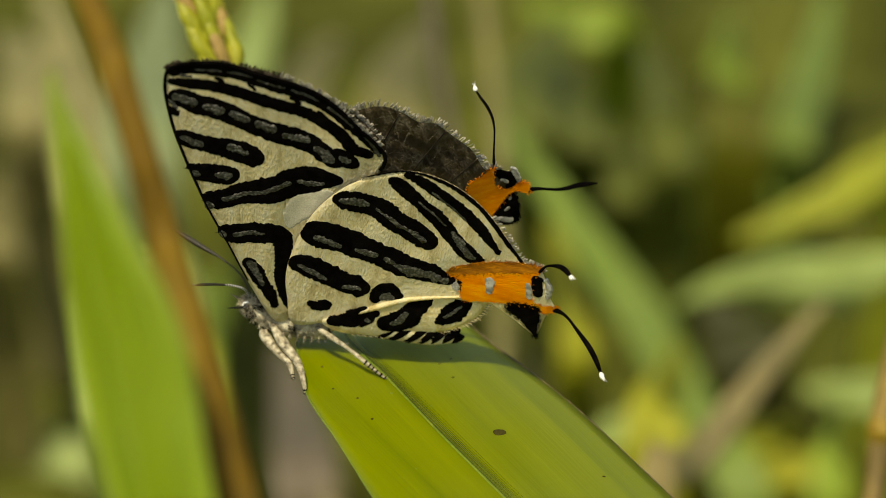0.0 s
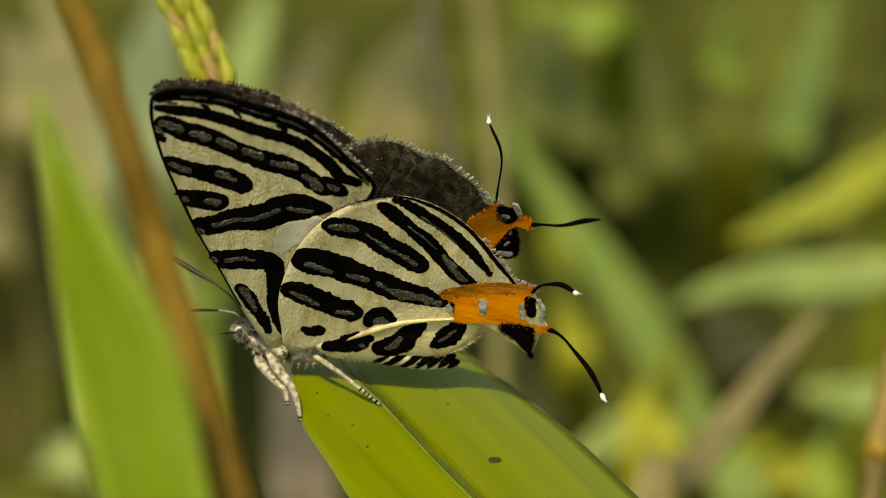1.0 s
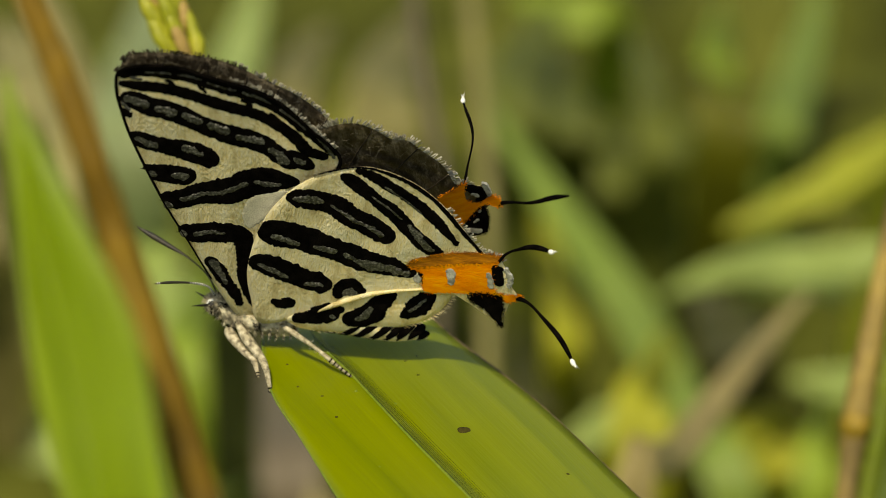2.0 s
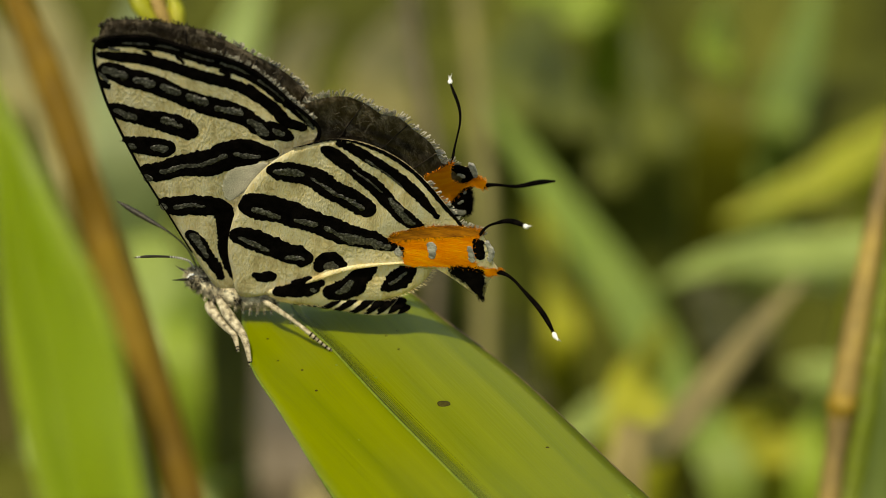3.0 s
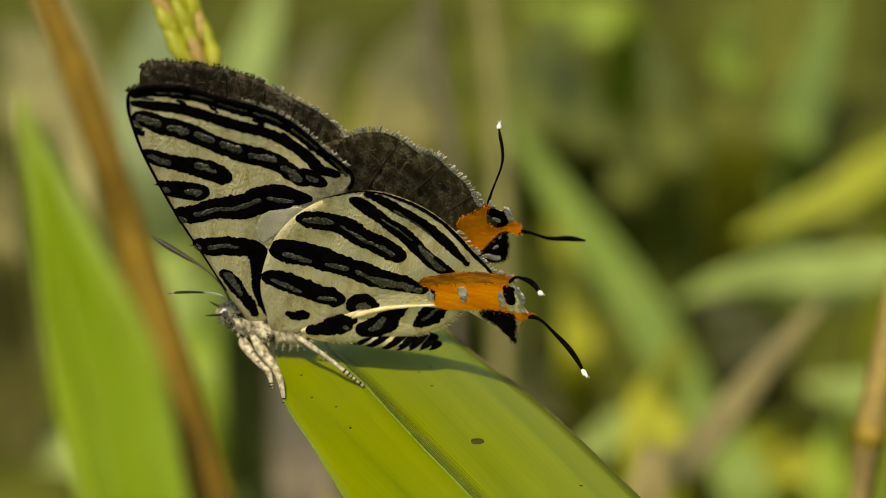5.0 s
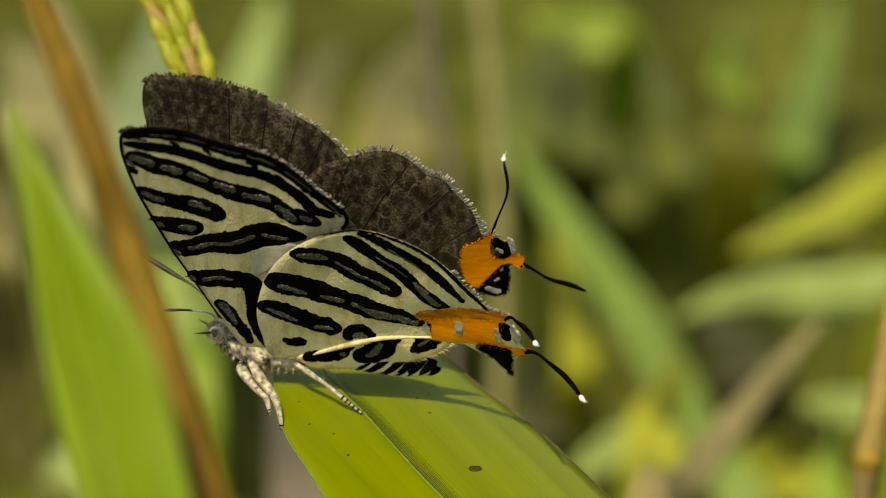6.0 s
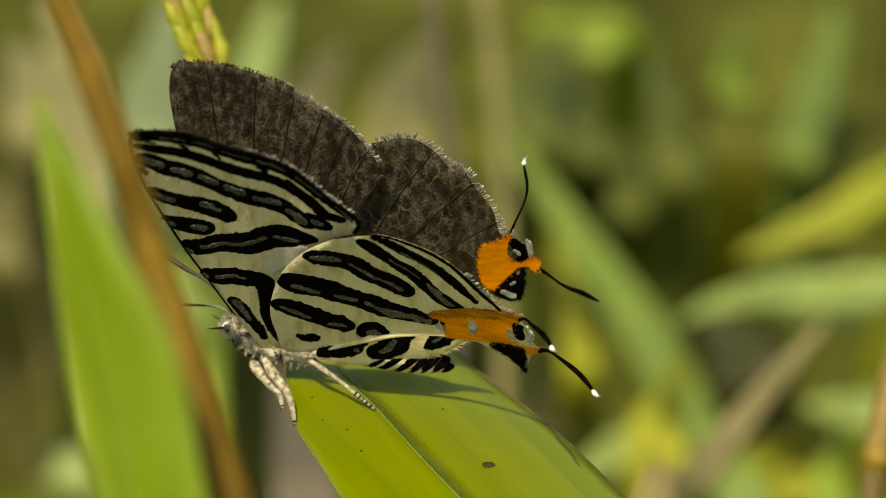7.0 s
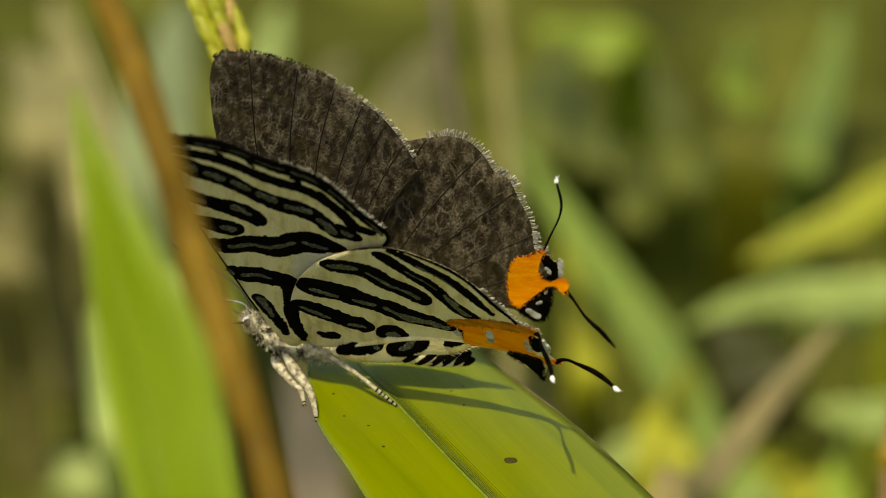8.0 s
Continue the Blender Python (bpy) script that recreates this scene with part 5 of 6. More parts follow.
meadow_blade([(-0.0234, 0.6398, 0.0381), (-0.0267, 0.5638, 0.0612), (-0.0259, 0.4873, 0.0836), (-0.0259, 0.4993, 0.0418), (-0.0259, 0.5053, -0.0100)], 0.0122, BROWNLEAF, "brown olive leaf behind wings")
meadow_blade([(0.0863, 0.4335, 0.0811), (0.0952, 0.4267, 0.0896), (0.1101, 0.4201, 0.0986), (0.1101, 0.4321, 0.0493), (0.1101, 0.4381, -0.0100)], 0.0121, LIME, "broad yellow-green leaf in sun")
meadow_blade([(0.0690, 0.4473, 0.0581), (0.0878, 0.4473, 0.0581), (0.1118, 0.4454, 0.0545), (0.1118, 0.4574, 0.0272), (0.1118, 0.4634, -0.0100)], 0.0118, PALE, "broad pale green blade in sun")
meadow_blade([(-0.0813, 0.4820, 0.0519), (-0.0698, 0.4165, 0.0661), (-0.0590, 0.3528, 0.0836), (-0.0590, 0.3648, 0.0418), (-0.0590, 0.3708, -0.0100)], 0.0113, PALE, "pale green blade behind the stem")
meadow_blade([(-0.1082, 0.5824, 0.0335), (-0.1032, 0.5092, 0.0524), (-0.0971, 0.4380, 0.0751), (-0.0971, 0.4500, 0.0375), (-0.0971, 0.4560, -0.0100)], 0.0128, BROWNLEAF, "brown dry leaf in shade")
meadow_blade([(0.0990, 0.6887, 0.0265), (0.0922, 0.6079, 0.0503), (0.0821, 0.5287, 0.0770), (0.0821, 0.5407, 0.0385), (0.0821, 0.5467, -0.0100)], 0.0113, GREEN, "green blade far behind")
# two added dark leaves that stand in for shaded gaps in the grass
meadow_blade([(0.0657, 0.4084, 0.0765), (0.0715, 0.3956, 0.0737), (0.0747, 0.3829, 0.0712), (0.0747, 0.3949, 0.0356), (0.0747, 0.4009, -0.0100)], 0.0173, SHADE, "dark leaf painted as a shaded gap in the meadow")
meadow_blade([(0.0261, 0.5152, 0.0107), (0.0286, 0.4499, 0.0349), (0.0295, 0.3851, 0.0599), (0.0295, 0.3971, 0.0300), (0.0295, 0.4031, -0.0100)], 0.0107, SHADE, "dark leaf painted as shade behind the perch")
meadow_blade([(-0.0276, 0.3852, 0.0768), (-0.0205, 0.3314, 0.0939), (-0.0157, 0.2774, 0.1105), (-0.0157, 0.2894, 0.0553), (-0.0157, 0.2954, -0.0100)], 0.0118, MAUVE, "grey-brown dry leaf below the perch")
meadow_blade([(-0.0489, 0.3974, 0.0583), (-0.0413, 0.3444, 0.0807), (-0.0352, 0.2913, 0.1028), (-0.0352, 0.3033, 0.0514), (-0.0352, 0.3093, -0.0100)], 0.0067, STRAW, "brown dry leaf among grass")
meadow_blade([(0.0344, 0.5314, 0.0412), (0.0374, 0.4602, 0.0542), (0.0368, 0.3925, 0.0740), (0.0368, 0.4045, 0.0370), (0.0368, 0.4105, -0.0100)], 0.0080, YELLOW, "olive yellow blade behind")
meadow_blade([(-0.0071, 0.5922, 0.0519), (-0.0101, 0.5180, 0.0691), (-0.0109, 0.4435, 0.0855), (-0.0109, 0.4555, 0.0427), (-0.0109, 0.4615, -0.0100)], 0.0128, YELLOW, "olive yellow meadow leaf behind")
meadow_blade([(0.0322, 0.6277, 0.0524), (0.0456, 0.6254, 0.0480), (0.0606, 0.6238, 0.0450), (0.0606, 0.6358, 0.0225), (0.0606, 0.6418, -0.0100)], 0.0147, GREEN, "green blade far behind")
meadow_blade([(-0.1255, 0.6399, 0.0381), (-0.1070, 0.5645, 0.0626), (-0.0925, 0.4880, 0.0848), (-0.0925, 0.5000, 0.0424), (-0.0925, 0.5060, -0.0100)], 0.0167, DULL, "dull straw-coloured leaf far behind")
st_ = thing("straw_stalk", "slim tan straw stalk behind", "stem", "meadow behind")
part("stalk", tube(bmesh.new(), [(0.0141, 0.3308, 0.1863), (0.0158, 0.3251, 0.1756), (0.0168, 0.3204, 0.1666), (0.018, 0.3138, 0.1541), (0.0186, 0.3043, 0.1363), (0.0176, 0.2853, 0.1006), (0.0176, 0.2877, 0.0918), (0.0176, 0.2919, 0.0763), (0.0176, 0.2979, 0.0542), (0.0176, 0.3057, 0.0254), (0.0176, 0.3153, -0.01)], [0.00152, 0.00152, 0.00152, 0.00152, 0.00152, 0.00152, 0.00152, 0.00152, 0.00152, 0.00152, 0.00152], 10, 30), DULL, st_)
for q_ in ((0.0158, 0.3251, 0.1756), (0.018, 0.3138, 0.1541)):
    part("joint", ball(bmesh.new(), q_, (0.00188, 0.00188, 0.00242)), DULL, st_, "swollen stem joint")
st_ = thing("thin_stalk", "thin grey-brown bare meadow stalk", "stem", "meadow behind")
part("stalk", tube(bmesh.new(), [(0.0058, 0.2006, 0.2395), (0.0068, 0.1965, 0.2318), (0.008, 0.193, 0.2253), (0.0091, 0.19, 0.2196), (0.0102, 0.1849, 0.2099), (0.0091, 0.1678, 0.1778), (0.0091, 0.1702, 0.1628), (0.0091, 0.1744, 0.1365), (0.0091, 0.1804, 0.0989), (0.0091, 0.1882, 0.0501), (0.0091, 0.1978, -0.01)], [0.0008, 0.0008, 0.0008, 0.0008, 0.0008, 0.0008, 0.0008, 0.0008, 0.0008, 0.0008, 0.0008], 10, 30), MAUVE, st_)
for q_ in ((0.0068, 0.1965, 0.2318), (0.0091, 0.19, 0.2196)):
    part("joint", ball(bmesh.new(), q_, (0.00099, 0.00099, 0.00128)), MAUVE, st_, "swollen stem joint")

# low grass and litter that nobody could count
rng = random.Random(9)
for name, mat, n, label, hi in (("low_grass", GREEN, 260, "low green meadow grass", 0.09), ("dry_grass", STRAW, 420, "dry brown grass litter", 0.07),
                                ("yellow_grass", YELLOW, 80, "yellowing low meadow grass", 0.08), ("pale_grass", PALE, 70, "pale green meadow grass", 0.09)):
    bm = bmesh.new()
    for _ in range(n):
        y = rng.uniform(0.8, 1.9)
        x = rng.uniform(-1, 1) * (0.22 + 0.32 * y)
        a, l, w = rng.uniform(0, 6.28), rng.uniform(0.4, 1) * hi, rng.uniform(0.003, 0.011)
        lean = Vector((math.cos(a), math.sin(a), 0)) * l * rng.uniform(0.2, 1.1)
        s = Vector((-math.sin(a), math.cos(a), 0)) * w / 2
        b = Vector((x, y, -0.01))
        prev = None
        for k in range(5):
            f = k / 4
            p = b + lean * f * f + Vector((0, 0, l * (f - 0.35 * f * f)))
            q = [bm.verts.new(p - s * (1.02 - f)), bm.verts.new(p + s * (1.02 - f))]
            if prev:
                bm.faces.new((prev[0], prev[1], q[1], q[0]))
            prev = q
    tagged(part(name, bm, mat), label, "grass", kind="stuff")


rng = random.Random(17)
bm = bmesh.new()
for _ in range(3200):
    a0_, r_ = rng.uniform(0, 6.283), 0.1 + 1.6 * math.sqrt(rng.random())
    x, y = r_ * math.cos(a0_), r_ * math.sin(a0_)
    if y > 0.3 and abs(x) < 0.22 + 0.32 * y:
        continue
    a, l, w = rng.uniform(0, 6.28), rng.uniform(0.04, 0.13), rng.uniform(0.003, 0.009)
    lean = Vector((math.cos(a), math.sin(a), 0)) * l * rng.uniform(0.2, 0.9)
    s = Vector((-math.sin(a), math.cos(a), 0)) * w / 2
    b = Vector((x, y, -0.01))
    prev = None
    for k in range(4):
        f = k / 3
        p = b + lean * f * f + Vector((0, 0, l * (f - 0.35 * f * f)))
        q = [bm.verts.new(p - s * (1.02 - f)), bm.verts.new(p + s * (1.02 - f))]
        if prev:
            bm.faces.new((prev[0], prev[1], q[1], q[0]))
        prev = q
tagged(part("meadow_grass", bm, GREEN), "green meadow grass round the perch", "grass", kind="stuff")


# ---- what moves ----
def motions():
    walk(wings["near", "fore"], [
        (0, pose(-0.000694, -0.0011, 0.001193, 16.14, 0.06, 0.02)),
        (0.2, pose(-0.000719, -0.001077, 0.001187, 15.82, -0.66, -1.63)),
        (0.5, pose(-0.000757, -0.001042, 0.001163, 16, -0.42, -1.78)),
        (1, pose(-0.000746, -0.001026, 0.001182, 15.99, -0.66, -2.71)),
        (1.5, pose(-0.00071, -0.000836, 0.001032, 16.55, -1.01, -2.56)),
        (1.7, pose(-0.000698, -0.00082, 0.001034, 16.94, -1.09, -3.06)),
        (2.8, pose(-0.000636, -0.000737, 0.000959, 17.05, -1.21, -3.5)),
        (3, pose(-0.000625, -0.000721, 0.000979, 16.54, -1.48, -3.27)),
        (3.5, pose(-0.000726, -0.000473, 0.000865, 17.61, -1.87, -3.87)),
        (4, pose(-0.00058, -0.000499, 0.000828, 18.74, -1.45, -5.48)),
        (4.5, pose(-0.000564, -0.000494, 0.000765, 19.42, -1.18, -5.38)),
        (4.7, pose(-0.000592, -0.000502, 0.00081, 18.94, -1.42, -4.49)),
        (5.8, pose(-0.000748, -0.000549, 0.000929, 22.07, -0.92, -5.27)),
        (6, pose(-0.000777, -0.000557, 0.000883, 22.9, -0.56, -6.34)),
        (6.5, pose(-0.000688, -0.000746, 0.000991, 23.55, -0.27, -6.73)),
        (7, pose(-0.000683, -0.000931, 0.001103, 25.36, -0.14, -9.02)),
        (7.5, pose(-0.000678, -0.001117, 0.001222, 25.77, -0.03, -10.5)),
        (8, pose(-0.000681, -0.001222, 0.00129, 28.45, 3.93, -11)),
    ])
    walk(wings["near", "hind"], [
        (0, pose(0.000636, -0.0011, 0.001264, 15.53, 7.44, 0.93)),
        (0.2, pose(0.000625, -0.001124, 0.001275, 15.28, 6.4, 0.81)),
        (0.5, pose(0.000608, -0.00116, 0.001277, 15.41, 6.11, 1.08)),
        (1, pose(0.000606, -0.001132, 0.001339, 15.73, 5.56, 0.85)),
        (1.5, pose(0.00063, -0.001109, 0.001247, 15.94, 5, 1.07)),
        (1.7, pose(0.000642, -0.001099, 0.001254, 16.05, 4.25, -0.01)),
        (2.8, pose(0.000706, -0.001041, 0.001213, 16.08, 4.36, 0.03)),
        (3, pose(0.000717, -0.001031, 0.001238, 16.05, 4.27, -0.12)),
        (3.5, pose(0.000688, -0.000975, 0.001192, 17.34, 3.68, -1.69)),
        (4, pose(0.000692, -0.000751, 0.001094, 19.04, 3.81, -2.76)),
        (4.5, pose(0.000691, -0.000639, 0.000957, 19.92, 3.65, -2.9)),
        (4.7, pose(0.000695, -0.000637, 0.000958, 19.7, 3.47, -2.56)),
        (5.8, pose(0.00072, -0.000976, 0.001355, 24.39, 3.56, -3.7)),
        (6, pose(0.000724, -0.001037, 0.00136, 24.69, 3.6, -4.92)),
        (6.5, pose(0.000783, -0.000982, 0.001371, 25.61, 3.74, -5.16)),
        (7, pose(0.000753, -0.001, 0.001416, 27.83, 3.61, -5.08)),
        (7.5, pose(0.000699, -0.001048, 0.001441, 28.44, 3.98, -5.27)),
        (8, pose(0.000766, -0.000745, 0.001312, 32.48, 4.6, -8.84)),
    ])
    walk(wings["far", "fore"], [
        (0, pose(-0.000694, 0.0011, 0.001193, 19.6, -1.42, 4.17)),
        (0.2, pose(-0.000694, 0.0011, 0.001221, 18.88, -1.89, 3.65)),
        (0.5, pose(-0.000694, 0.0011, 0.001249, 18.51, -3.29, 2.93)),
        (1, pose(-0.000694, 0.0011, 0.00124, 17.18, -2.4, 3)),
        (1.5, pose(-0.000694, 0.0011, 0.001196, 17.02, -3.18, 3.92)),
        (1.7, pose(-0.000694, 0.0011, 0.001209, 17.53, -3.01, 3.56)),
        (2.8, pose(-0.000694, 0.0011, 0.001199, 15.93, -1.3, 2.23)),
        (3, pose(-0.000694, 0.0011, 0.001231, 16.55, -2, 1.57)),
        (3.5, pose(-0.000694, 0.0011, 0.001181, 15.25, -2.05, 1.01)),
        (4, pose(-0.000694, 0.0011, 0.001118, 16.9, -2.36, 0.27)),
        (4.5, pose(-0.000694, 0.0011, 0.00104, 17.24, -1.58, 1.15)),
        (4.7, pose(-0.000694, 0.0011, 0.001059, 17.52, -1.41, 0.8)),
        (5.8, pose(-0.000694, 0.0011, 0.001034, 13.31, -0.58, 1.03)),
        (6, pose(-0.000694, 0.0011, 0.000962, 13.24, -0.64, 1.05)),
        (6.5, pose(-0.000694, 0.0011, 0.00095, 12.06, 0.21, 2.51)),
        (7, pose(-0.000694, 0.0011, 0.000909, 11.66, 1.59, 0.52)),
        (7.5, pose(-0.000694, 0.0011, 0.000875, 10.06, 2.36, 1.37)),
        (8, pose(-0.000694, 0.0011, 0.000772, 9.79, 4.22, 3.89)),
    ])
    walk(wings["far", "hind"], [
        (0, pose(0.000636, 0.0011, 0.001264, 19.04, -11.79, 1.73)),
        (0.2, pose(0.000636, 0.0011, 0.001292, 18.55, -12.07, 1.83)),
        (0.5, pose(0.000636, 0.0011, 0.00132, 18.84, -11.21, 1.57)),
        (1, pose(0.000636, 0.0011, 0.001311, 20.55, -9.37, 1.36)),
        (1.5, pose(0.000636, 0.0011, 0.001267, 23.05, -9.33, 0.52)),
        (1.7, pose(0.000636, 0.0011, 0.00128, 23.51, -9.32, 0.01)),
        (2.8, pose(0.000636, 0.0011, 0.00127, 23.01, -6.94, -0.36)),
        (3, pose(0.000636, 0.0011, 0.001301, 22.55, -6.22, -0.11)),
        (3.5, pose(0.000636, 0.0011, 0.001252, 20.18, -5.09, -0.41)),
        (4, pose(0.000636, 0.0011, 0.001189, 19.75, -5.46, -2.95)),
        (4.5, pose(0.000636, 0.0011, 0.001111, 19.79, -5.55, -3.29)),
        (4.7, pose(0.000636, 0.0011, 0.00113, 20.07, -5.46, -2.83)),
        (5.8, pose(0.000636, 0.0011, 0.001105, 16.32, -3.59, -1.2)),
        (6, pose(0.000636, 0.0011, 0.001033, 15.16, -2.82, -1.33)),
        (6.5, pose(0.000636, 0.0011, 0.001021, 12.86, -1.74, -1.9)),
        (7, pose(0.000636, 0.0011, 0.00098, 10.03, -0.57, -2.2)),
        (7.5, pose(0.000636, 0.0011, 0.000946, 9.27, 0.89, -0.39)),
        (8, pose(0.000636, 0.0011, 0.000843, 4.03, 6.09, -3.11)),
    ])
    walk(TAILS["near", 1], [
        (0, pose(0.011817, -0.000835, 0.006029, 0, -39.86, -72.91)),
        (0.2, pose(0.011817, -0.000835, 0.006029, 0, -40.25, -68.03)),
        (1, pose(0.011817, -0.000835, 0.006029, 0, -41.45, -60.98)),
        (1.5, pose(0.011817, -0.000835, 0.006029, 0, -43.32, -56.97)),
        (1.7, pose(0.011817, -0.000835, 0.006029, 0, -42.8, -51.06)),
        (2.8, pose(0.011817, -0.000835, 0.006029, 0, -44.94, -46.22)),
        (3, pose(0.011817, -0.000835, 0.006029, 0, -44.05, -53.33)),
        (3.5, pose(0.011817, -0.000835, 0.006029, 0, -30.43, 6.79)),
        (4, pose(0.011817, -0.000835, 0.006029, 0, -33.02, -76.77)),
        (4.5, pose(0.011817, -0.000835, 0.006029, 0, -37.78, -73.14)),
        (4.7, pose(0.011817, -0.000835, 0.006029, 0, -40.62, -70.14)),
        (5.8, pose(0.011817, -0.000835, 0.006029, 0, -36.37, -62.59)),
        (6, pose(0.011817, -0.000835, 0.006029, 0, -36.99, -63.9)),
        (6.5, pose(0.011817, -0.000835, 0.006029, 0, -37.84, -65.18)),
        (7, pose(0.011817, -0.000835, 0.006029, 0, -36.93, -61.3)),
        (7.5, pose(0.011817, -0.000835, 0.006029, 0, -41.57, -55.67)),
        (8, pose(0.011817, -0.000835, 0.006029, 0, -33.03, -69.26)),
    ])
    walk(TAILS["near", 2], [
        (0, pose(0.012993, -0.000982, 0.003424, 0, -6.57, -66.06)),
        (0.2, pose(0.012993, -0.000982, 0.003424, 0, -3.02, -64.2)),
        (1, pose(0.012993, -0.000982, 0.003424, 0, -4.55, -62.17)),
        (1.5, pose(0.012993, -0.000982, 0.003424, 0, -2.85, -60.74)),
        (1.7, pose(0.012993, -0.000982, 0.003424, 0, -4.46, -60.41)),
        (2.8, pose(0.012993, -0.000982, 0.003424, 0, -5.51, -60.52)),
        (3, pose(0.012993, -0.000982, 0.003424, 0, -4.67, -59.43)),
        (3.5, pose(0.012993, -0.000982, 0.003424, 0, -10.9, -57.72)),
        (4, pose(0.012993, -0.000982, 0.003424, 0, -10.25, -60.99)),
        (4.5, pose(0.012993, -0.000982, 0.003424, 0, -13.08, -60.56)),
        (4.7, pose(0.012993, -0.000982, 0.003424, 0, -12.82, -59.09)),
        (5.8, pose(0.012993, -0.000982, 0.003424, 0, -22.34, -56.04)),
        (6, pose(0.012993, -0.000982, 0.003424, 0, -23.6, -53.13)),
        (6.5, pose(0.012993, -0.000982, 0.003424, 0, -23.31, -53.29)),
        (7, pose(0.012993, -0.000982, 0.003424, 0, -28.89, -52.26)),
        (7.5, pose(0.012993, -0.000982, 0.003424, 0, -30.83, -46.53)),
        (8, pose(0.012993, -0.000982, 0.003424, 0, -38.46, -39.78)),
    ])
    walk(TAILS["far", 2], [
        (0, pose(0.013015, 0.001012, 0.003914, 0, 31.69, 28.48)),
        (0.2, pose(0.013015, 0.001012, 0.003914, 0, 30.68, 27.43)),
        (1, pose(0.013015, 0.001012, 0.003914, -0, 30.06, 25.87)),
        (1.5, pose(0.013015, 0.001012, 0.003914, -0, 31.54, 26.21)),
        (1.7, pose(0.013015, 0.001012, 0.003914, 0, 31.55, 27.53)),
        (2.8, pose(0.013015, 0.001012, 0.003914, 0, 30.79, 28.65)),
        (3, pose(0.013015, 0.001012, 0.003914, -0, 29.82, 27.01)),
        (3.5, pose(0.013015, 0.001012, 0.003914, 0, 32.69, 25.77)),
        (4, pose(0.013015, 0.001012, 0.003914, 0, 44.17, 26.26)),
        (4.5, pose(0.013015, 0.001012, 0.003914, -0, 41.33, 27.4)),
        (4.7, pose(0.013015, 0.001012, 0.003914, 0, 36.67, 29.67)),
        (5.8, pose(0.013015, 0.001012, 0.003914, 0, 43.04, 17.71)),
        (6, pose(0.013015, 0.001012, 0.003914, -0, 41.51, 18.7)),
        (6.5, pose(0.013015, 0.001012, 0.003914, 0, 40.42, 21.46)),
        (7, pose(0.013015, 0.001012, 0.003914, 0, 41.68, 21.5)),
        (7.5, pose(0.013015, 0.001012, 0.003914, 0, 35.93, 19.21)),
        (8, pose(0.013015, 0.001012, 0.003914, 0, 47.89, 9.9)),
    ])
    walk(TAILS["far", 1], [
        (0, pose(0.01151, 0.00075, 0.006361, 0, -17.83, 93.16)),
        (0.5, pose(0.01151, 0.00075, 0.006361, -0, -16.87, 92.14)),
        (1, pose(0.01151, 0.00075, 0.006361, -0, -16.76, 87.23)),
        (1.5, pose(0.01151, 0.00075, 0.006361, 0, -14.47, 84.61)),
        (1.7, pose(0.01151, 0.00075, 0.006361, -0, -13.76, 84.93)),
        (3, pose(0.01151, 0.00075, 0.006361, 0, -13.75, 87.2)),
        (3.5, pose(0.01151, 0.00075, 0.006361, -0, -12.03, 89.2)),
        (4, pose(0.01151, 0.00075, 0.006361, 0, -10.77, 94.64)),
        (4.5, pose(0.01151, 0.00075, 0.006361, 0, -14.71, 86.06)),
        (4.7, pose(0.01151, 0.00075, 0.006361, 0, -14.68, 82.16)),
        (5.8, pose(0.01151, 0.00075, 0.006361, 0, -11.58, 80.07)),
        (6, pose(0.01151, 0.00075, 0.006361, 0, -15.06, 81.4)),
        (6.5, pose(0.01151, 0.00075, 0.006361, -0, -12.95, 45.4)),
        (7, pose(0.01151, 0.00075, 0.006361, -0, -16.92, 81.88)),
        (7.5, pose(0.01151, 0.00075, 0.006361, -0, -20.02, 79.54)),
        (8, pose(0.01151, 0.00075, 0.006361, 0, -21.79, 85.94)),
    ])
    walk(front_blade, [
        (0, pose(-0.003197, -0.047059, 0.32933, 0, -0, 0)),
        (0.2, pose(-0.003155, -0.046705, 0.329749, -0, -0.62, 0.33)),
        (1, pose(-0.003284, -0.046312, 0.33002, -0.01, -1.75, 0.93)),
        (1.5, pose(-0.003073, -0.046574, 0.329761, -0.01, -1.58, 0.84)),
        (1.7, pose(-0.003021, -0.046781, 0.329651, -0, -0.99, 0.53)),
        (2.8, pose(-0.002746, -0.047354, 0.328679, -0, 0.48, -0.25)),
        (3, pose(-0.002642, -0.047352, 0.328498, -0, 0.54, -0.29)),
        (3.5, pose(-0.002809, -0.046655, 0.329684, -0, -0.1, 0.06)),
        (4, pose(-0.002699, -0.047228, 0.329701, -0, -0.88, 0.47)),
        (4.5, pose(-0.002816, -0.047167, 0.330011, -0.01, -1.39, 0.74)),
        (4.7, pose(-0.002814, -0.047407, 0.329311, -0.01, -1.07, 0.57)),
        (5.8, pose(-0.002837, -0.04695, 0.329734, -0.02, -1.82, 0.97)),
        (6, pose(-0.002818, -0.046837, 0.330091, -0.04, -2.79, 1.49)),
        (6.5, pose(-0.002766, -0.047106, 0.329836, -0.01, -1.43, 0.76)),
        (7, pose(-0.002823, -0.046745, 0.330068, -0.01, -1.31, 0.7)),
        (7.5, pose(-0.003108, -0.046598, 0.330204, -0.01, -1.48, 0.79)),
        (8, pose(-0.002727, -0.046877, 0.32975, -0, -0.43, 0.23)),
    ])
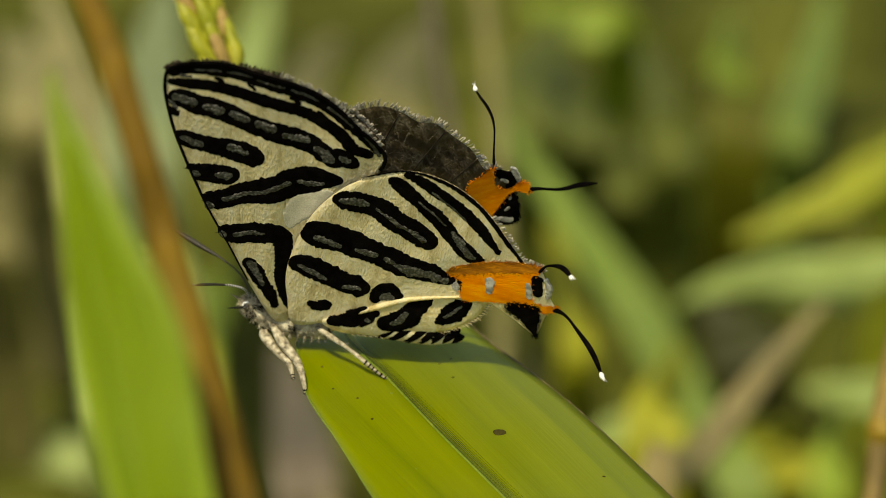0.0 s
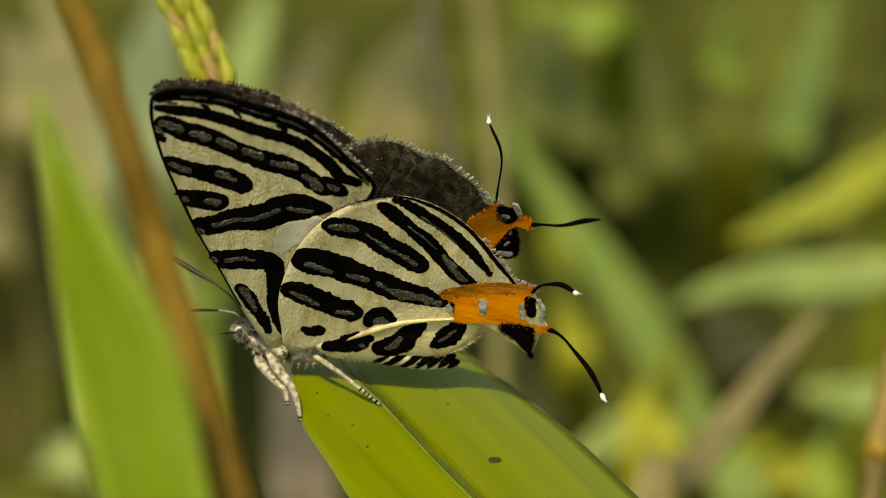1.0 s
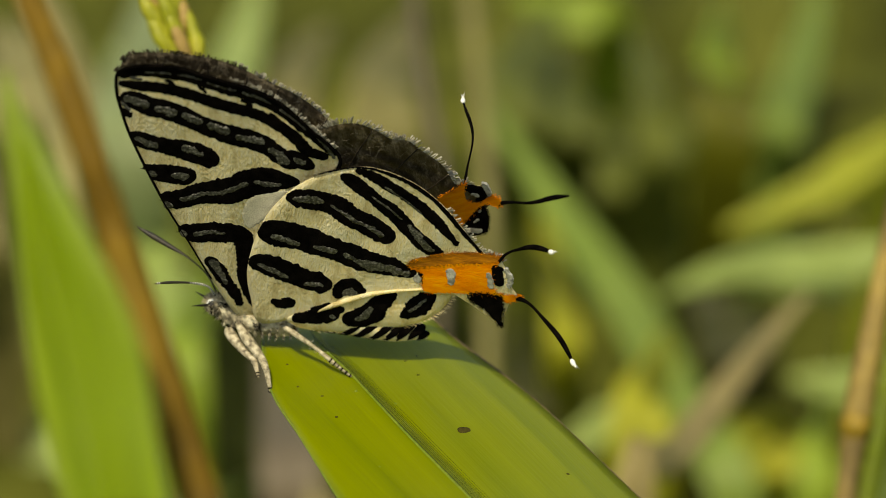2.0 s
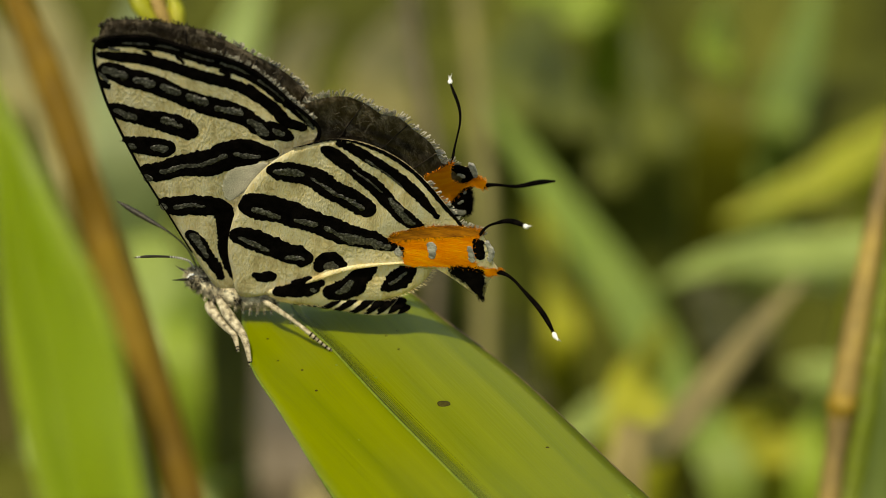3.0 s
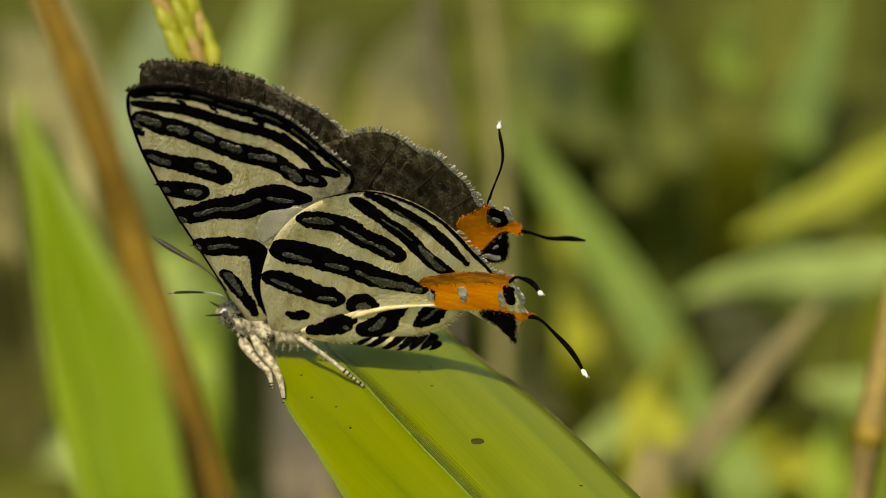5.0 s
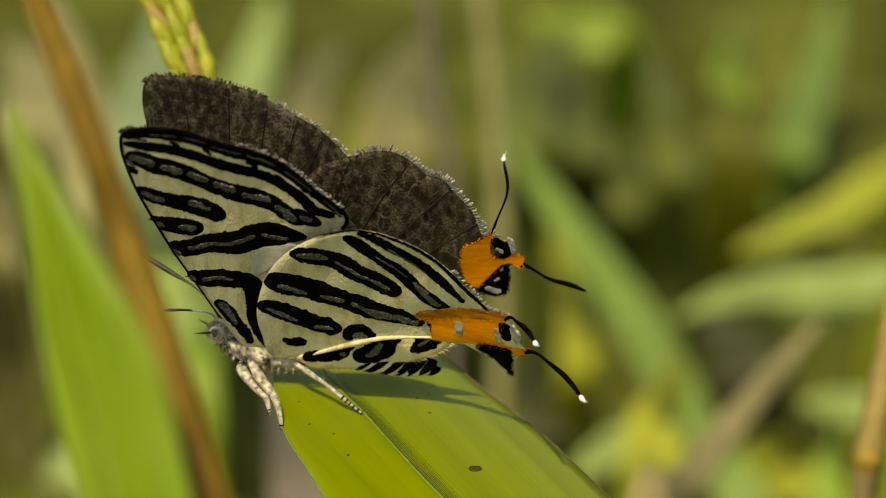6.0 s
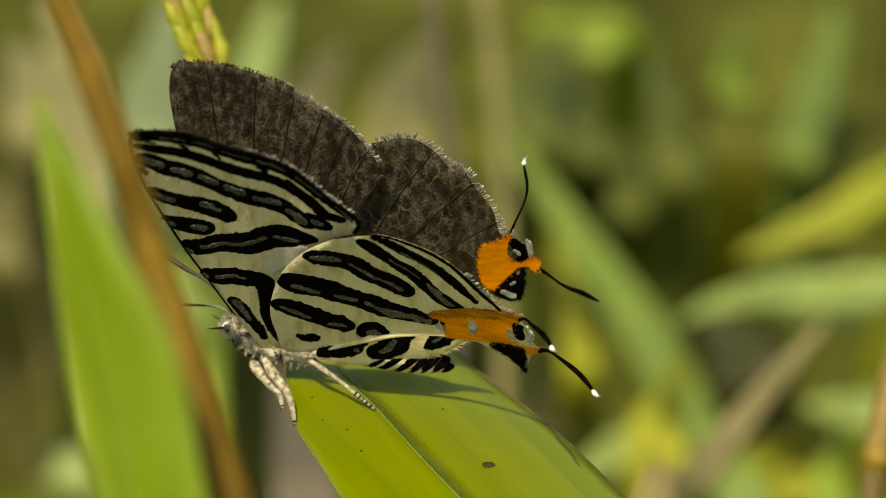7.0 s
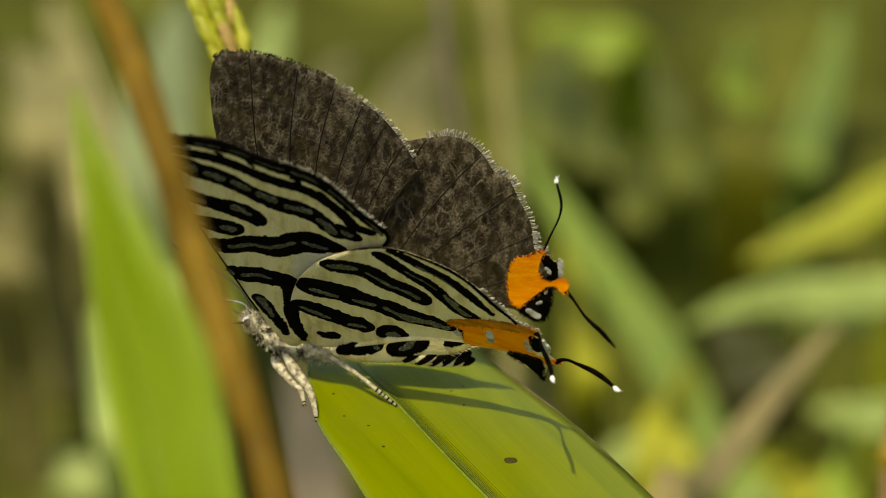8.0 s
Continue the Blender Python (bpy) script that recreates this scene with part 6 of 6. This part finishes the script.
    walk(front_stem, [
        (0, pose(-0.00242, -0.041678, 0.326862, 0, -0, 0)),
        (0.2, pose(-0.002457, -0.041257, 0.327407, -0, -0.73, 0.39)),
        (1, pose(-0.002599, -0.040651, 0.328074, -0, -0.94, 0.5)),
        (1.5, pose(-0.002431, -0.04094, 0.327765, -0.01, -1.12, 0.59)),
        (1.7, pose(-0.002418, -0.041265, 0.327432, -0.02, -1.83, 0.97)),
        (2.8, pose(-0.001921, -0.042135, 0.325907, -0.02, -1.84, 0.98)),
        (3, pose(-0.001787, -0.042153, 0.325688, -0.01, -1.65, 0.88)),
        (3.5, pose(-0.002284, -0.041141, 0.327455, -0, -0.24, 0.13)),
        (4, pose(-0.002146, -0.041686, 0.327529, -0.02, -1.89, 1.01)),
        (4.5, pose(-0.002376, -0.041359, 0.32834, -0.01, -1.38, 0.73)),
        (4.7, pose(-0.002367, -0.04165, 0.32754, -0.01, -1.46, 0.78)),
        (5.8, pose(-0.002451, -0.041189, 0.327979, -0.02, -2.15, 1.14)),
        (6, pose(-0.002503, -0.040953, 0.32857, -0.03, -2.57, 1.37)),
        (6.5, pose(-0.002316, -0.041363, 0.328051, -0.01, -1.63, 0.87)),
        (7, pose(-0.002421, -0.041023, 0.328244, -0.02, -2.2, 1.17)),
        (7.5, pose(-0.002527, -0.040588, 0.328933, -0.01, -1.06, 0.56)),
        (8, pose(-0.001913, -0.041172, 0.327899, -0.01, -1.64, 0.87)),
    ])
    walk(seed_head, [
        (0, pose(-0.005052, 0.021298, 0.30704, 0, -4, 0)),
        (0.5, pose(-0.005249, 0.021571, 0.306839, 0, -4, 0)),
        (1, pose(-0.00528, 0.021656, 0.306935, 0, -4, 0)),
        (1.5, pose(-0.005372, 0.021568, 0.306968, 0, -4, 0)),
        (3, pose(-0.00559, 0.021818, 0.307573, 0, -4, 0)),
        (3.5, pose(-0.005836, 0.021781, 0.307417, 0, -4, 0)),
        (4, pose(-0.005614, 0.02116, 0.307411, 0, -4, 0)),
        (4.5, pose(-0.005318, 0.020901, 0.307174, 0, -4, 0)),
        (4.7, pose(-0.005282, 0.021039, 0.307133, 0, -4, 0)),
        (5.8, pose(-0.005599, 0.021721, 0.308044, 0, -4, 0)),
        (6, pose(-0.005598, 0.021649, 0.308103, 0, -4, 0)),
        (6.5, pose(-0.005516, 0.021647, 0.308366, 0, -4, 0)),
        (7, pose(-0.005486, 0.022025, 0.308657, 0, -4, 0)),
        (7.5, pose(-0.005291, 0.022079, 0.308694, 0, -4, 0)),
        (8, pose(-0.005305, 0.022231, 0.309078, 0, -4, 0)),
    ])
    # the fold rides on the hindwing, the head lifts as the wings part, and the abdomen sways a little
    hinge = Vector((0.0045, 0, 0.001))
    FOLD = ((0, 0, 0, 0), (0.5, 0, 0.04, -0.9), (1, -0.02, 0.12, -1.3), (1.5, 0, 0.09, -1.7), (3, 0.05, 0.17, -2.3), (3.5, 0.01, 0.16, -2.4), (4, 0, 0.13, -2.7),
            (4.5, -0.02, 0.11, -3.3), (4.7, 0, 0.11, -3.7), (5.8, -0.04, 0.2, -4.8), (6, -0.05, 0.17, -4.9), (6.5, -0.02, 0.17, -4.9), (7, -0.02, 0.16, -4.6), (7.5, -0.05, 0.13, -4.5), (8, -0.11, 0.07, -4.6))
    TAILEND = ((0, 0, 0, 0), (0.5, -0.01, 0.05, 0), (1, 0, 0.1, 0), (1.5, -0.01, 0.05, 0), (3, 0.02, 0.09, 0), (3.5, 0.01, 0.12, 0), (4, -0.05, 0.15, 0), (4.7, -0.08, 0.1, 0),
               (5.8, -0.04, 0.2, 0), (6.5, 0, 0.17, 0), (7, 0, 0.15, 0), (7.5, -0.03, 0.12, 0), (8, -0.03, 0.3, 0))
    HEAD = ((0, 0, 0, 0), (0.5, -0.08, 0.03, 0), (1, -0.1, 0.07, 0), (1.5, -0.03, 0.03, 0), (3, 0, 0.01, 0), (3.5, -0.04, 0.01, 0), (4, 0.02, -0.01, 0), (4.7, 0.06, -0.05, 0),
            (5.8, -0.5, 0.6, 0), (6.5, -0.5, 0.6, 0), (7, -0.52, 0.62, 0), (7.5, -0.6, 0.68, 0), (8, -0.6, 0.7, 0))
    CHEST = ((0, 0, 0, 0), (1, -0.03, 0.04, 0), (3, 0, 0.02, 0), (4.7, 0, 0, 0), (5.8, -0.15, 0.2, 0), (8, -0.2, 0.25, 0))
    for p_, sway in zip(BODY, (FOLD, FOLD, CHEST, TAILEND, HEAD, HEAD, HEAD)):
        p0 = p_.matrix_basis.copy()
        walk(p_, [(t, Matrix.Translation(hinge + Vector((dx, 0, dz)) * MM) @ pose(0, 0, 0, 0, turn, 0) @ Matrix.Translation(-hinge) @ p0) for t, dx, dz, turn in sway])


motions()
